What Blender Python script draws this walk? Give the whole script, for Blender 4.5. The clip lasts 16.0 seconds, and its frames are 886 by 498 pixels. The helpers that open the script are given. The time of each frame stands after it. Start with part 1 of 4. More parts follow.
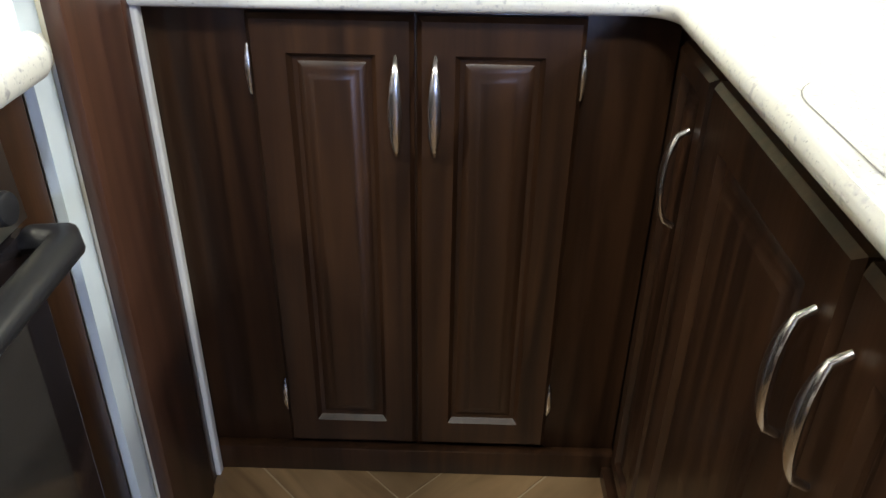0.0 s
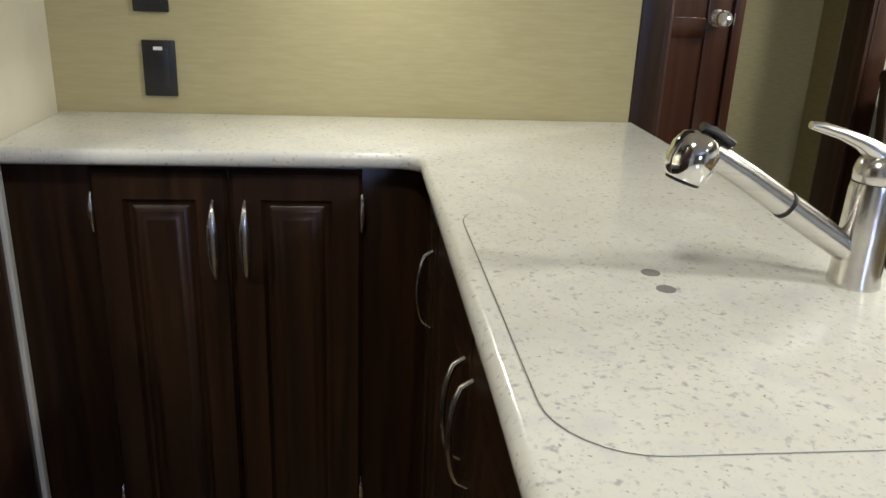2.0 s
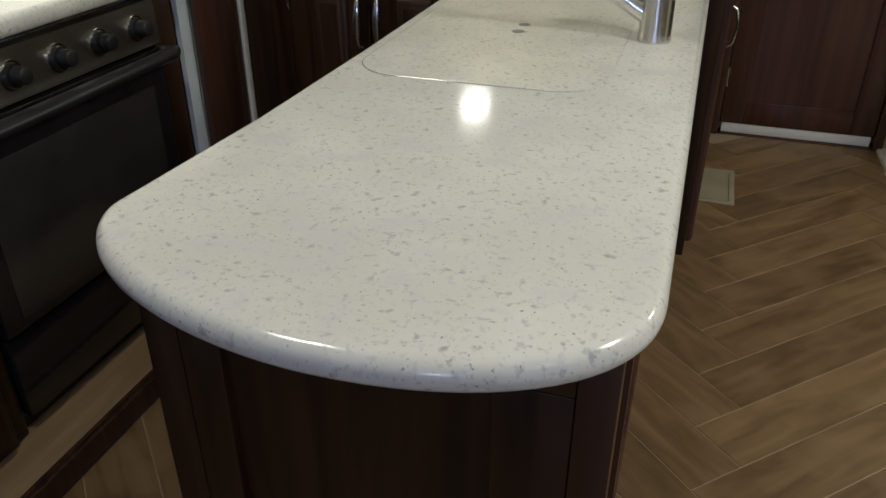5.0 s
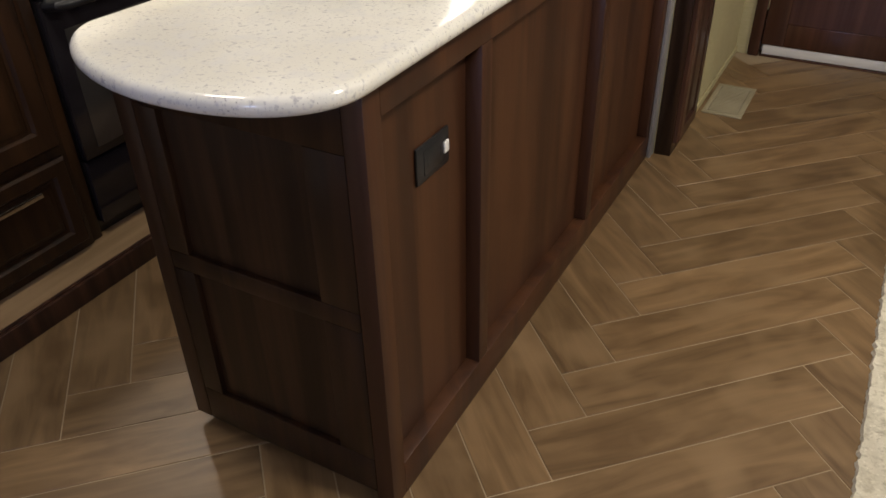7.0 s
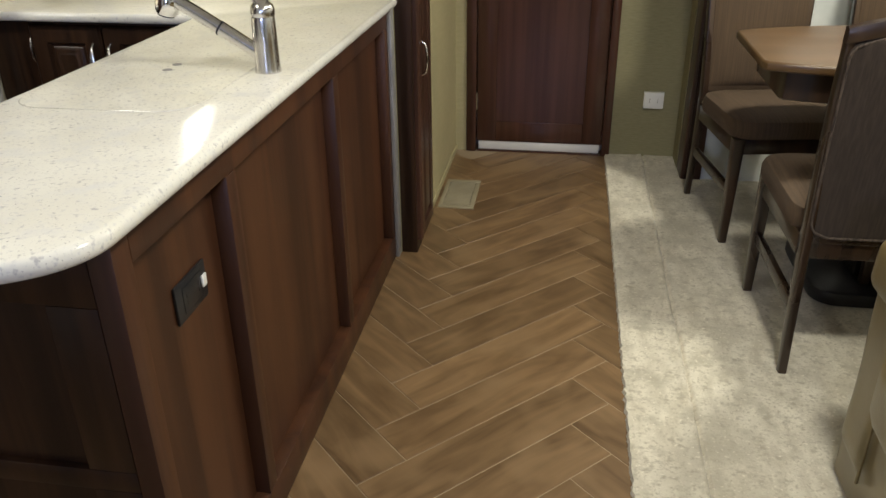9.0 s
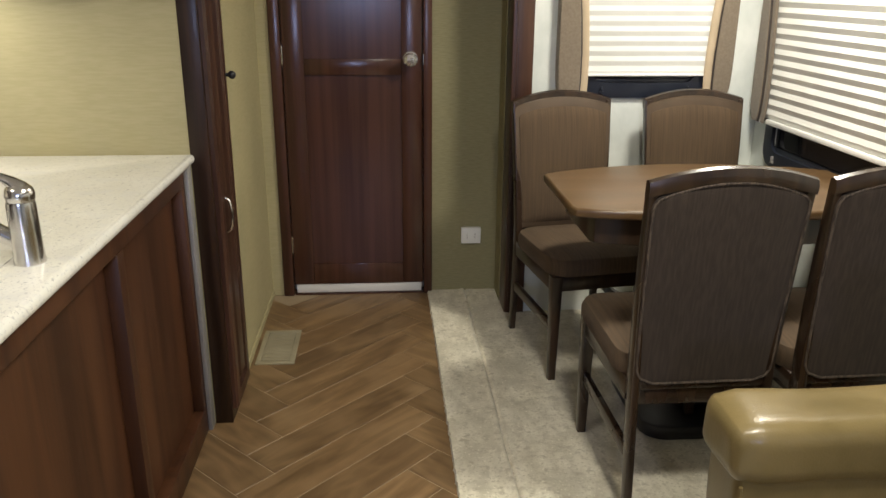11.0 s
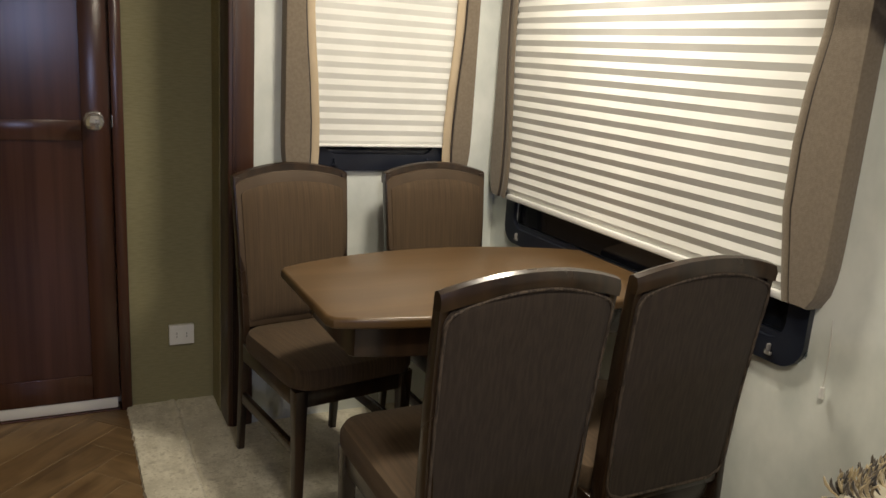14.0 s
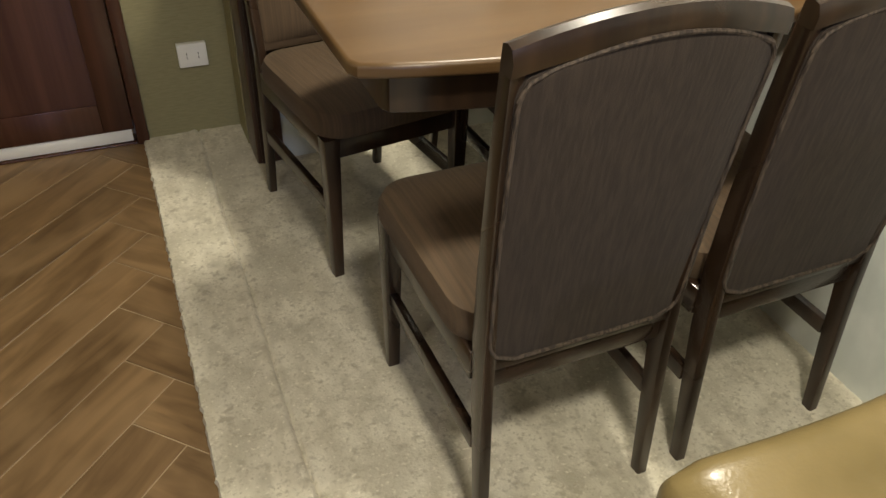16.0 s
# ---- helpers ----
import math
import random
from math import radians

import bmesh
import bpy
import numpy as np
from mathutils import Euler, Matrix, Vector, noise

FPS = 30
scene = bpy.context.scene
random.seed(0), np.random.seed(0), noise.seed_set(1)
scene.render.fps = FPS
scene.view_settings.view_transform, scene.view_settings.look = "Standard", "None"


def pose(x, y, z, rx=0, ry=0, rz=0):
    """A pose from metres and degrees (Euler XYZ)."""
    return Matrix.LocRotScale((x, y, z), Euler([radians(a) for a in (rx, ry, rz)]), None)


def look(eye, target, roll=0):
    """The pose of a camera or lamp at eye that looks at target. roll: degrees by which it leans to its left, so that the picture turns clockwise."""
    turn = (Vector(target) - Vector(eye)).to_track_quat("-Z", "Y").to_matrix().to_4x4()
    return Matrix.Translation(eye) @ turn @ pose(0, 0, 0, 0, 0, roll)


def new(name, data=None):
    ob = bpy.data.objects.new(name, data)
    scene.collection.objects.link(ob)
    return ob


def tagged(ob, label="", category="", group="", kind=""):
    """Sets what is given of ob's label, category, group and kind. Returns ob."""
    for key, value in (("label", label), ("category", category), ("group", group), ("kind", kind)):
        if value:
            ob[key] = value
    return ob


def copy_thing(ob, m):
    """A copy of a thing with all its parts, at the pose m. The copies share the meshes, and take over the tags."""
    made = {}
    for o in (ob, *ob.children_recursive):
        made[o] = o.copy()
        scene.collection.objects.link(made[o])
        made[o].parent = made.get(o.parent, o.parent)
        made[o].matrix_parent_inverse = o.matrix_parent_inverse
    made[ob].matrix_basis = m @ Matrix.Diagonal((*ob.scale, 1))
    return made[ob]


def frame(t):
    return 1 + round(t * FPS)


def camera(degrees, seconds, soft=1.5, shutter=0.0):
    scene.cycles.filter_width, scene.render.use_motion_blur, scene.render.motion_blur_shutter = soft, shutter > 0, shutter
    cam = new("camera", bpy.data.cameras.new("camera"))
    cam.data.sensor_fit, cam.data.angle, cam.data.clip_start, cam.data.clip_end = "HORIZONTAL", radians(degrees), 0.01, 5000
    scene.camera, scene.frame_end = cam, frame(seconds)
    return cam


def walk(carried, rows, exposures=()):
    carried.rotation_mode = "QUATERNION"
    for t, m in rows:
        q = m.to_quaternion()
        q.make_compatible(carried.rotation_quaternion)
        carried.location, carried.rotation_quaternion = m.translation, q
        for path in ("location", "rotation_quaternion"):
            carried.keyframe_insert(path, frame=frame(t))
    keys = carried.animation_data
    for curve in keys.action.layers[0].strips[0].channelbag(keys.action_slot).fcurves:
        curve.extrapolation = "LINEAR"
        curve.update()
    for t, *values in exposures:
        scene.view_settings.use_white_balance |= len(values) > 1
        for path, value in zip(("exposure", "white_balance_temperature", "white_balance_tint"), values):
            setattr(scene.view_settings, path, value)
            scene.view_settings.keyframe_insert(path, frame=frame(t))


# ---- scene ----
cam = camera(58.7, 16.0)
PATH = [
    (0, (1.248, 0.184, 1.145), (1.216, 1.902, 0.123), 0.9),
    (0.5, (1.240, 0.147, 1.187), (1.216, 1.937, 0.295), 2.1),
    (1, (1.284, 0.068, 1.219), (1.327, 1.899, 0.416), 2.1),
    (1.5, (1.337, -0.006, 1.22), (1.466, 1.857, 0.503), 2.4),
    (2, (1.409, -0.114, 1.218), (1.631, 1.757, 0.546), 2.4),
    (2.5, (1.466, -0.182, 1.224), (1.784, 1.66, 0.513), 2.7),
    (3, (1.585, -0.243, 1.213), (1.788, 1.581, 0.418), 1.9),
    (3.5, (1.688, -0.335, 1.218), (1.656, 1.479, 0.375), 1.9),
    (6, (2.345, -0.861, 1.287), (1.571, 0.624, 0.194), -1.3),
    (6.5, (2.524, -0.904, 1.306), (1.666, 0.511, 0.183), -1.3),
    (7, (2.587, -0.931, 1.297), (1.772, 0.508, 0.172), -1.3),
    (7.5, (2.579, -0.95, 1.307), (1.829, 0.559, 0.228), -0.8),
    (8, (2.569, -0.973, 1.316), (1.950, 0.628, 0.289), -1.0),
    (8.5, (2.564, -0.972, 1.319), (2.108, 0.712, 0.341), -0.5),
    (9, (2.577, -0.954, 1.325), (2.296, 0.809, 0.423), -0.6),
    (9.5, (2.599, -0.928, 1.342), (2.476, 0.883, 0.502), -0.8),
    (10, (2.611, -0.881, 1.355), (2.627, 0.969, 0.596), -0.1),
    (10.2, (2.619, -0.859, 1.364), (2.673, 1.005, 0.643), 0.0),
    (12.5, (2.491, -0.495, 1.401), (2.915, 1.409, 0.961), 2.3),
    (13, (2.471, -0.393, 1.395), (3.119, 1.475, 1.096), 3.3),
    (13.5, (2.486, -0.325, 1.385), (3.312, 1.474, 1.107), 4.5),
    (14, (2.596, -0.245, 1.376), (3.463, 1.493, 0.902), 3.8),
    (14.5, (2.731, -0.149, 1.38), (3.479, 1.59, 0.735), 2.9),
    (15, (2.827, -0.069, 1.37), (3.540, 1.608, 0.546), 2.5),
    (15.5, (2.825, 0.02, 1.339), (3.540, 1.566, 0.292), 2.9),
    (16, (2.805, 0.22, 1.308), (3.436, 1.694, 0.112), 1.7),
]
EXPOSURES = [(0, 1.3, 5800, 5), (0.5, 0.90, 5800, 5), (1, 0.30, 5900, 6), (1.5, 0.1, 6000, 6), (2, -0.04, 6100, 6), (2.5, -0.22, 5900, 5), (3, -0.48, 5750, 4), (3.5, -0.66, 5750, 4),
             (6, -0.65, 6300, 11), (6.5, -0.25, 6400, 14), (7, -0.1, 6550, 13), (7.5, 0.0, 6500, 9), (8, 0.05, 6400, 8), (8.5, 0.1, 6300, 7), (9, 0.1, 6300, 7),
             (10, 0.12, 6400, 7), (12.5, 0.05, 6500, 10), (13, 0.0, 6550, 10), (13.5, -0.2, 6700, 10), (14, -0.52, 6900, 10), (14.5, -0.40, 6900, 10), (15, -0.05, 6900, 9), (15.5, 0.2, 6800, 7), (16, 0.2, 6800, 7)]
walk(cam, [(t, look(eye, target, roll)) for t, eye, target, roll in PATH], EXPOSURES)

# ---------------------------------------------------------------- world, lamps
world = bpy.data.worlds.new("world")
scene.world = world
world.use_nodes = True
world.node_tree.nodes["Background"].inputs[0].default_value = (0.75, 0.85, 1.0, 1)
world.node_tree.nodes["Background"].inputs[1].default_value = 0.05


def lamp(name, loc, watts, size, colour=(1.0, 0.93, 0.80), target=None, shape="DISK", size_y=0.1):
    data = bpy.data.lights.new(name, "AREA")
    data.energy, data.color, data.shape, data.size = watts, colour, shape, size
    if shape == "RECTANGLE":
        data.size_y = size_y
    ob = new(name, data)
    ob.matrix_world = look(loc, target or (loc[0], loc[1], loc[2] - 1))
    return ob


CEIL = 2.12
PUCKS = [(1.438, 1.366)]
# all unseen; third fits the fascia's shadow, the rest added to brighten the room
CEILING_LIGHTS = [(3.10, 0.10, 23), (3.20, -1.3, 4.5), (3.72, 1.62, 25), (1.22, -0.10, 8.5)]
for px, py in PUCKS:
    lamp("puck_lamp", (px, py, 1.442), 1.9, 0.075)
# unseen hood light, strengthened to brighten the wall by the range
lamp("hood_lamp", (0.50, 0.62, 1.50), 6.5, 0.10)
for px, py, w in CEILING_LIGHTS:
    lamp("ceiling_lamp", (px, py, CEIL - 0.035), w, 0.24)
# added cool lamp, aimed up the hall for the blue glow on the door
lamp("cool_glow_lamp", (2.37, -3.52, 1.52), 18, 0.36, (0.48, 0.58, 1.0), (2.37, 0, 1.52), "RECTANGLE", 0.32)


# ---------------------------------------------------------------- materials
def mat(name, colour, rough=0.5, metal=0.0, colour2=None, scale=(8, 8, 8), detail=4.0, grain=None, bump=0.0, bump_scale=60.0,
        spots=None, per_object=0.0, coat=0.0, sheen=0.0, rough_var=0.0, ramp=(0.35, 0.65), distortion=0.0, spec=0.5):
    m = bpy.data.materials.new(name)
    m.use_nodes = True
    nt = m.node_tree
    n, l = nt.nodes, nt.links
    b = n["Principled BSDF"]
    b.inputs["Base Color"].default_value = (*colour, 1)
    b.inputs["Roughness"].default_value = rough
    b.inputs["Metallic"].default_value = metal
    b.inputs["Coat Weight"].default_value = coat
    b.inputs["Coat Roughness"].default_value = 0.12
    b.inputs["Sheen Weight"].default_value = sheen
    b.inputs["Specular IOR Level"].default_value = spec
    co = n.new("ShaderNodeTexCoord")
    mp = n.new("ShaderNodeMapping")
    mp.inputs["Scale"].default_value = scale
    l.new(co.outputs["Object"], mp.inputs["Vector"])
    vec, raw = mp.outputs["Vector"], co.outputs["Object"]
    if per_object:
        info = n.new("ShaderNodeObjectInfo")
        shift = n.new("ShaderNodeVectorMath")
        shift.operation = "MULTIPLY_ADD"
        comb = n.new("ShaderNodeCombineXYZ")
        for i in range(3):
            l.new(info.outputs["Random"], comb.inputs[i])
        l.new(comb.outputs[0], shift.inputs[0])
        shift.inputs[1].default_value = (37.0, 53.0, 71.0)
        l.new(vec, shift.inputs[2])
        vec = shift.outputs[0]
        own = n.new("ShaderNodeVectorMath")
        own.operation = "MULTIPLY_ADD"
        l.new(comb.outputs[0], own.inputs[0])
        own.inputs[1].default_value = (29.0, 41.0, 17.0)
        l.new(raw, own.inputs[2])
        raw = own.outputs[0]
    out = None
    if colour2:
        nz = n.new("ShaderNodeTexNoise")
        nz.inputs["Detail"].default_value = detail
        nz.inputs["Scale"].default_value = 1.0
        nz.inputs["Distortion"].default_value = distortion
        l.new(vec, nz.inputs["Vector"])
        rp = n.new("ShaderNodeValToRGB")
        rp.color_ramp.elements[0].position, rp.color_ramp.elements[1].position = ramp
        rp.color_ramp.elements[0].color = (*colour, 1)
        rp.color_ramp.elements[1].color = (*colour2, 1)
        l.new(nz.outputs["Fac"], rp.inputs[0])
        out = rp.outputs[0]
        # a second, broader variation
        nb = n.new("ShaderNodeTexNoise")
        nb.inputs["Scale"].default_value = 2.3
        nb.inputs["Detail"].default_value = 2.0
        l.new(raw, nb.inputs["Vector"])
        hs = n.new("ShaderNodeHueSaturation")
        mr = n.new("ShaderNodeMapRange")
        mr.inputs[3].default_value, mr.inputs[4].default_value = 0.86, 1.14
        l.new(nb.outputs["Fac"], mr.inputs[0])
        l.new(mr.outputs[0], hs.inputs["Value"])
        l.new(out, hs.inputs["Color"])
        out = hs.outputs[0]
        if rough_var:
            r2 = n.new("ShaderNodeMapRange")
            r2.inputs[3].default_value, r2.inputs[4].default_value = rough - rough_var, rough + rough_var
            l.new(nb.outputs["Fac"], r2.inputs[0])
            l.new(r2.outputs[0], b.inputs["Roughness"])
    if per_object and out is not None:
        hs = n.new("ShaderNodeHueSaturation")
        mr = n.new("ShaderNodeMapRange")
        mr.inputs[3].default_value, mr.inputs[4].default_value = 1 - per_object, 1 + per_object
        l.new(info.outputs["Random"], mr.inputs[0])
        l.new(mr.outputs[0], hs.inputs["Value"])
        l.new(out, hs.inputs["Color"])
        out = hs.outputs[0]
    for s in spots or ():
        size, lo, hi, col = s[:4]
        nz = n.new("ShaderNodeTexNoise")
        nz.inputs["Scale"].default_value, nz.inputs["Detail"].default_value = size, 2.0
        l.new(raw, nz.inputs["Vector"])
        mr = n.new("ShaderNodeMapRange")
        mr.inputs[1].default_value, mr.inputs[2].default_value = lo, hi
        mr.clamp = True
        l.new(nz.outputs["Fac"], mr.inputs[0])
        mx = n.new("ShaderNodeMix")
        mx.data_type = "RGBA"
        l.new(mr.outputs[0], mx.inputs["Factor"])
        if out is None:
            mx.inputs["A"].default_value = (*colour, 1)
        else:
            l.new(out, mx.inputs["A"])
        mx.inputs["B"].default_value = (*col, 1)
        out = mx.outputs["Result"]
    if out is not None:
        l.new(out, b.inputs["Base Color"])
    if bump:
        nz = n.new("ShaderNodeTexNoise")
        nz.inputs["Scale"].default_value, nz.inputs["Detail"].default_value = bump_scale, 3.0
        if grain:
            mg = n.new("ShaderNodeMapping")
            mg.inputs["Scale"].default_value = grain
            l.new(co.outputs["Object"], mg.inputs["Vector"])
            l.new(mg.outputs[0], nz.inputs["Vector"])
        else:
            l.new(co.outputs["Object"], nz.inputs["Vector"])
        bp = n.new("ShaderNodeBump")
        bp.inputs["Strength"].default_value, bp.inputs["Distance"].default_value = bump, 0.002
        l.new(nz.outputs["Fac"], bp.inputs["Height"])
        l.new(bp.outputs[0], b.inputs["Normal"])
    return m


CHERRY = mat("dark cherry wood", (0.0150, 0.0066, 0.0030), 0.36, colour2=(0.043, 0.0192, 0.0082), scale=(30, 30, 1.6), detail=6, grain=(1, 1, 0.06),
             bump=0.12, bump_scale=90, rough_var=0.06, coat=0.06, distortion=0.6, spec=0.4)
PANEL = mat("cherry plywood panel", (0.040, 0.0145, 0.0060), 0.42, colour2=(0.084, 0.0325, 0.0130), scale=(14, 14, 0.8), detail=6, grain=(1, 1, 0.06),
            bump=0.1, bump_scale=80, rough_var=0.06, distortion=0.8)
FASCIA = mat("walnut wrapped fascia", (0.028, 0.012, 0.008), 0.34, colour2=(0.075, 0.033, 0.019), scale=(26, 26, 0.7), detail=5, bump=0.05,
             bump_scale=60, grain=(1, 1, 0.05), rough_var=0.05, distortion=0.5)
DOORWOOD = mat("dark door laminate", (0.050, 0.0200, 0.0125), 0.21, colour2=(0.084, 0.0350, 0.0215), scale=(24, 24, 0.8), detail=6, bump=0.06,
               bump_scale=90, grain=(1, 1, 0.05), rough_var=0.04)
CHAIRWOOD = mat("espresso stained wood", (0.018, 0.0105, 0.0068), 0.28, colour2=(0.042, 0.0235, 0.0135), scale=(30, 30, 3), detail=5, coat=0.25, rough_var=0.05)
TABLEWOOD = mat("walnut table veneer", (0.098, 0.055, 0.022), 0.33, colour2=(0.125, 0.073, 0.032), scale=(2.0, 16, 16), detail=7, coat=0.0, rough_var=0.05, bump=0.03,
                bump_scale=60, grain=(0.06, 1, 1), distortion=0.7)
BACKFAB = mat("dark ribbed fabric", (0.026, 0.0168, 0.0112), 0.85, colour2=(0.040, 0.0265, 0.0185), scale=(190, 190, 0.8), detail=1, bump=0.3, bump_scale=420, sheen=0.06)
SEATFAB = mat("brown striped fabric", (0.064, 0.0395, 0.0200), 0.85, colour2=(0.094, 0.0580, 0.0295), scale=(210, 5, 5), detail=3, bump=0.4, bump_scale=500, sheen=0.05)
BORDER = mat("plain brown border", (0.068, 0.0440, 0.0255), 0.5, colour2=(0.086, 0.0560, 0.0330), scale=(12, 12, 3), bump=0.05, bump_scale=120)
WELT = mat("brown welt cord", (0.034, 0.024, 0.018), 0.8, colour2=(0.092, 0.068, 0.050), scale=(190, 190, 30), ramp=(0.42, 0.58))
COUNTER = mat("speckled solid surface", (0.79, 0.775, 0.71), 0.15, colour2=(0.84, 0.83, 0.775), scale=(9, 9, 9), rough_var=0.03,
              spots=[(140, 0.58, 0.76, (0.66, 0.655, 0.65)), (230, 0.645, 0.765, (0.36, 0.34, 0.34)), (95, 0.61, 0.74, (0.51, 0.50, 0.505)), (22, 0.52, 0.80, (0.74, 0.74, 0.73))])
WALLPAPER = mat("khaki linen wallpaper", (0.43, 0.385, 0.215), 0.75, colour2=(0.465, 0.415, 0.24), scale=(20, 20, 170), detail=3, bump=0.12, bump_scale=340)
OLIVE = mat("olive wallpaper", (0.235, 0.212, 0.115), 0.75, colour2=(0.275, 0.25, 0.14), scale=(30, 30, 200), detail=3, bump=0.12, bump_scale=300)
CREAM = mat("cream wall board", (0.66, 0.62, 0.50), 0.6, colour2=(0.73, 0.69, 0.58), scale=(5, 5, 5), bump=0.08, bump_scale=160)
PALE = mat("marbled pale wall board", (0.64, 0.68, 0.645), 0.55, colour2=(0.79, 0.815, 0.775), scale=(9, 9, 6), detail=5, bump=0.05, bump_scale=120)
TRIMWHITE = mat("white vinyl trim", (0.70, 0.69, 0.66), 0.4, colour2=(0.68, 0.66, 0.60))
GREYTRIM = mat("grey aluminium trim", (0.30, 0.29, 0.28), 0.45, 0.3, colour2=(0.36, 0.35, 0.34))
CEILMAT = mat("white ceiling panel", (0.72, 0.70, 0.65), 0.8, colour2=(0.77, 0.75, 0.70))
PLANK = mat("wood look plank", (0.118, 0.0690, 0.0300), 0.40, colour2=(0.255, 0.160, 0.0770), scale=(2.8, 17, 17), detail=9, per_object=0.17, bump=0.15,
            bump_scale=70, grain=(0.06, 1, 1), rough_var=0.07, distortion=1.2, ramp=(0.30, 0.70), spots=[(7, 0.55, 0.90, (0.125, 0.072, 0.032)), (5, 0.54, 0.80, (0.28, 0.182, 0.092))])
GROUT = mat("pale grout", (0.29, 0.215, 0.135), 0.9, colour2=(0.40, 0.31, 0.20), scale=(3, 3, 3))
CARPET = mat("beige cut pile carpet", (0.55, 0.505, 0.39), 0.97, colour2=(0.75, 0.705, 0.575), scale=(26, 12, 20), detail=7, bump=0.9, bump_scale=170, sheen=0.3,
             spots=[(3.5, 0.50, 0.74, (0.49, 0.455, 0.35)), (11, 0.56, 0.76, (0.47, 0.435, 0.33)), (45, 0.56, 0.72, (0.45, 0.41, 0.31)), (120, 0.54, 0.72, (0.48, 0.435, 0.325)), (95, 0.60, 0.76, (0.80, 0.755, 0.625))], ramp=(0.30, 0.66))
CHROME = mat("polished chrome", (0.80, 0.79, 0.77), 0.10, 1.0)
NICKEL = mat("brushed nickel", (0.66, 0.64, 0.61), 0.22, 1.0, colour2=(0.74, 0.72, 0.69), scale=(4, 4, 300), bump=0.05, bump_scale=200)
BLACK = mat("black plastic", (0.012, 0.012, 0.014), 0.38, colour2=(0.02, 0.02, 0.022))
WINBLACK = mat("black window frame", (0.012, 0.015, 0.026), 0.3, colour2=(0.018, 0.022, 0.034))
ENAMEL = mat("black oven enamel", (0.012, 0.010, 0.012), 0.12, colour2=(0.018, 0.016, 0.018), coat=0.5)
STEEL = mat("stainless control panel", (0.50, 0.48, 0.42), 0.28, 1.0, colour2=(0.58, 0.56, 0.50), scale=(200, 4, 4))
WHITE = mat("white plastic", (0.80, 0.80, 0.78), 0.35, colour2=(0.84, 0.84, 0.82))
CRYSTAL = mat("bright crystal chrome", (0.92, 0.93, 0.95), 0.07, 0.8, colour2=(0.86, 0.86, 0.88), coat=0.6)
# white strip; the blue of the cool light is put into this colour
FILLER = mat("white vinyl with blue light tint", (0.58, 0.65, 0.70), 0.45, colour2=(0.66, 0.72, 0.76))
YARN = mat("cream pillow yarn", (0.34, 0.26, 0.14), 0.9, colour2=(0.56, 0.46, 0.28), scale=(30, 30, 30), bump=0.6, bump_scale=300, sheen=0.3)
SATIN = mat("cream pillow satin", (0.46, 0.42, 0.31), 0.38, colour2=(0.58, 0.54, 0.42), scale=(8, 8, 8), bump=0.25, bump_scale=90, sheen=0.3)
SLOT = mat("dark slot", (0.02, 0.02, 0.02), 0.6)
BLIND = mat("white pleated blind", (0.69, 0.69, 0.66), 0.85, colour2=(0.74, 0.74, 0.71), scale=(6, 6, 6))
TAUPE = mat("taupe upholstery", (0.172, 0.137, 0.100), 0.9, colour2=(0.205, 0.166, 0.123), scale=(120, 120, 120), bump=0.4, bump_scale=420, sheen=0.2)
TANTRIM = mat("tan piping", (0.44, 0.35, 0.24), 0.8, colour2=(0.50, 0.40, 0.28))
DARKTRIM = mat("dark cord", (0.035, 0.026, 0.022), 0.7)
PAISLEY = mat("cream paisley fabric", (0.22, 0.18, 0.14), 0.85, colour2=(0.62, 0.56, 0.46), scale=(26, 26, 26), detail=3, distortion=2.2, ramp=(0.44, 0.56), bump=0.2, bump_scale=300)
LEATHER = mat("tan bonded leather", (0.155, 0.116, 0.045), 0.30, colour2=(0.215, 0.162, 0.070), scale=(7, 7, 7), detail=4, bump=0.25, bump_scale=210, rough_var=0.06, coat=0.15)
FUR = mat("dark fringe yarn", (0.045, 0.036, 0.028), 0.95, colour2=(0.17, 0.135, 0.090), scale=(34, 34, 16), detail=5, ramp=(0.42, 0.6), bump=1.0, bump_scale=140, sheen=0.4)
GLASS = mat("dark window glass", (0.01, 0.012, 0.018), 0.05, colour2=(0.012, 0.014, 0.02))
VENTMAT = mat("beige metal vent", (0.30, 0.265, 0.175), 0.5, colour2=(0.35, 0.31, 0.21))
GLOW = bpy.data.materials.new("lit lens")
GLOW.use_nodes = True
GLOW.node_tree.nodes["Principled BSDF"].inputs["Emission Color"].default_value = (1.0, 0.93, 0.80, 1)
GLOW.node_tree.nodes["Principled BSDF"].inputs["Emission Strength"].default_value = 6.0


# ---------------------------------------------------------------- mesh helpers
def box(x0, x1, y0, y1, z0, z1, b=0.0, seg=2):
    bm = bmesh.new()
    bmesh.ops.create_cube(bm, size=1.0)
    bmesh.ops.scale(bm, vec=(x1 - x0, y1 - y0, z1 - z0), verts=bm.verts)
    bmesh.ops.translate(bm, vec=((x0 + x1) / 2, (y0 + y1) / 2, (z0 + z1) / 2), verts=bm.verts)
    if b:
        bmesh.ops.bevel(bm, geom=bm.edges[:], offset=b, segments=seg, profile=0.5, affect="EDGES")
    return bm


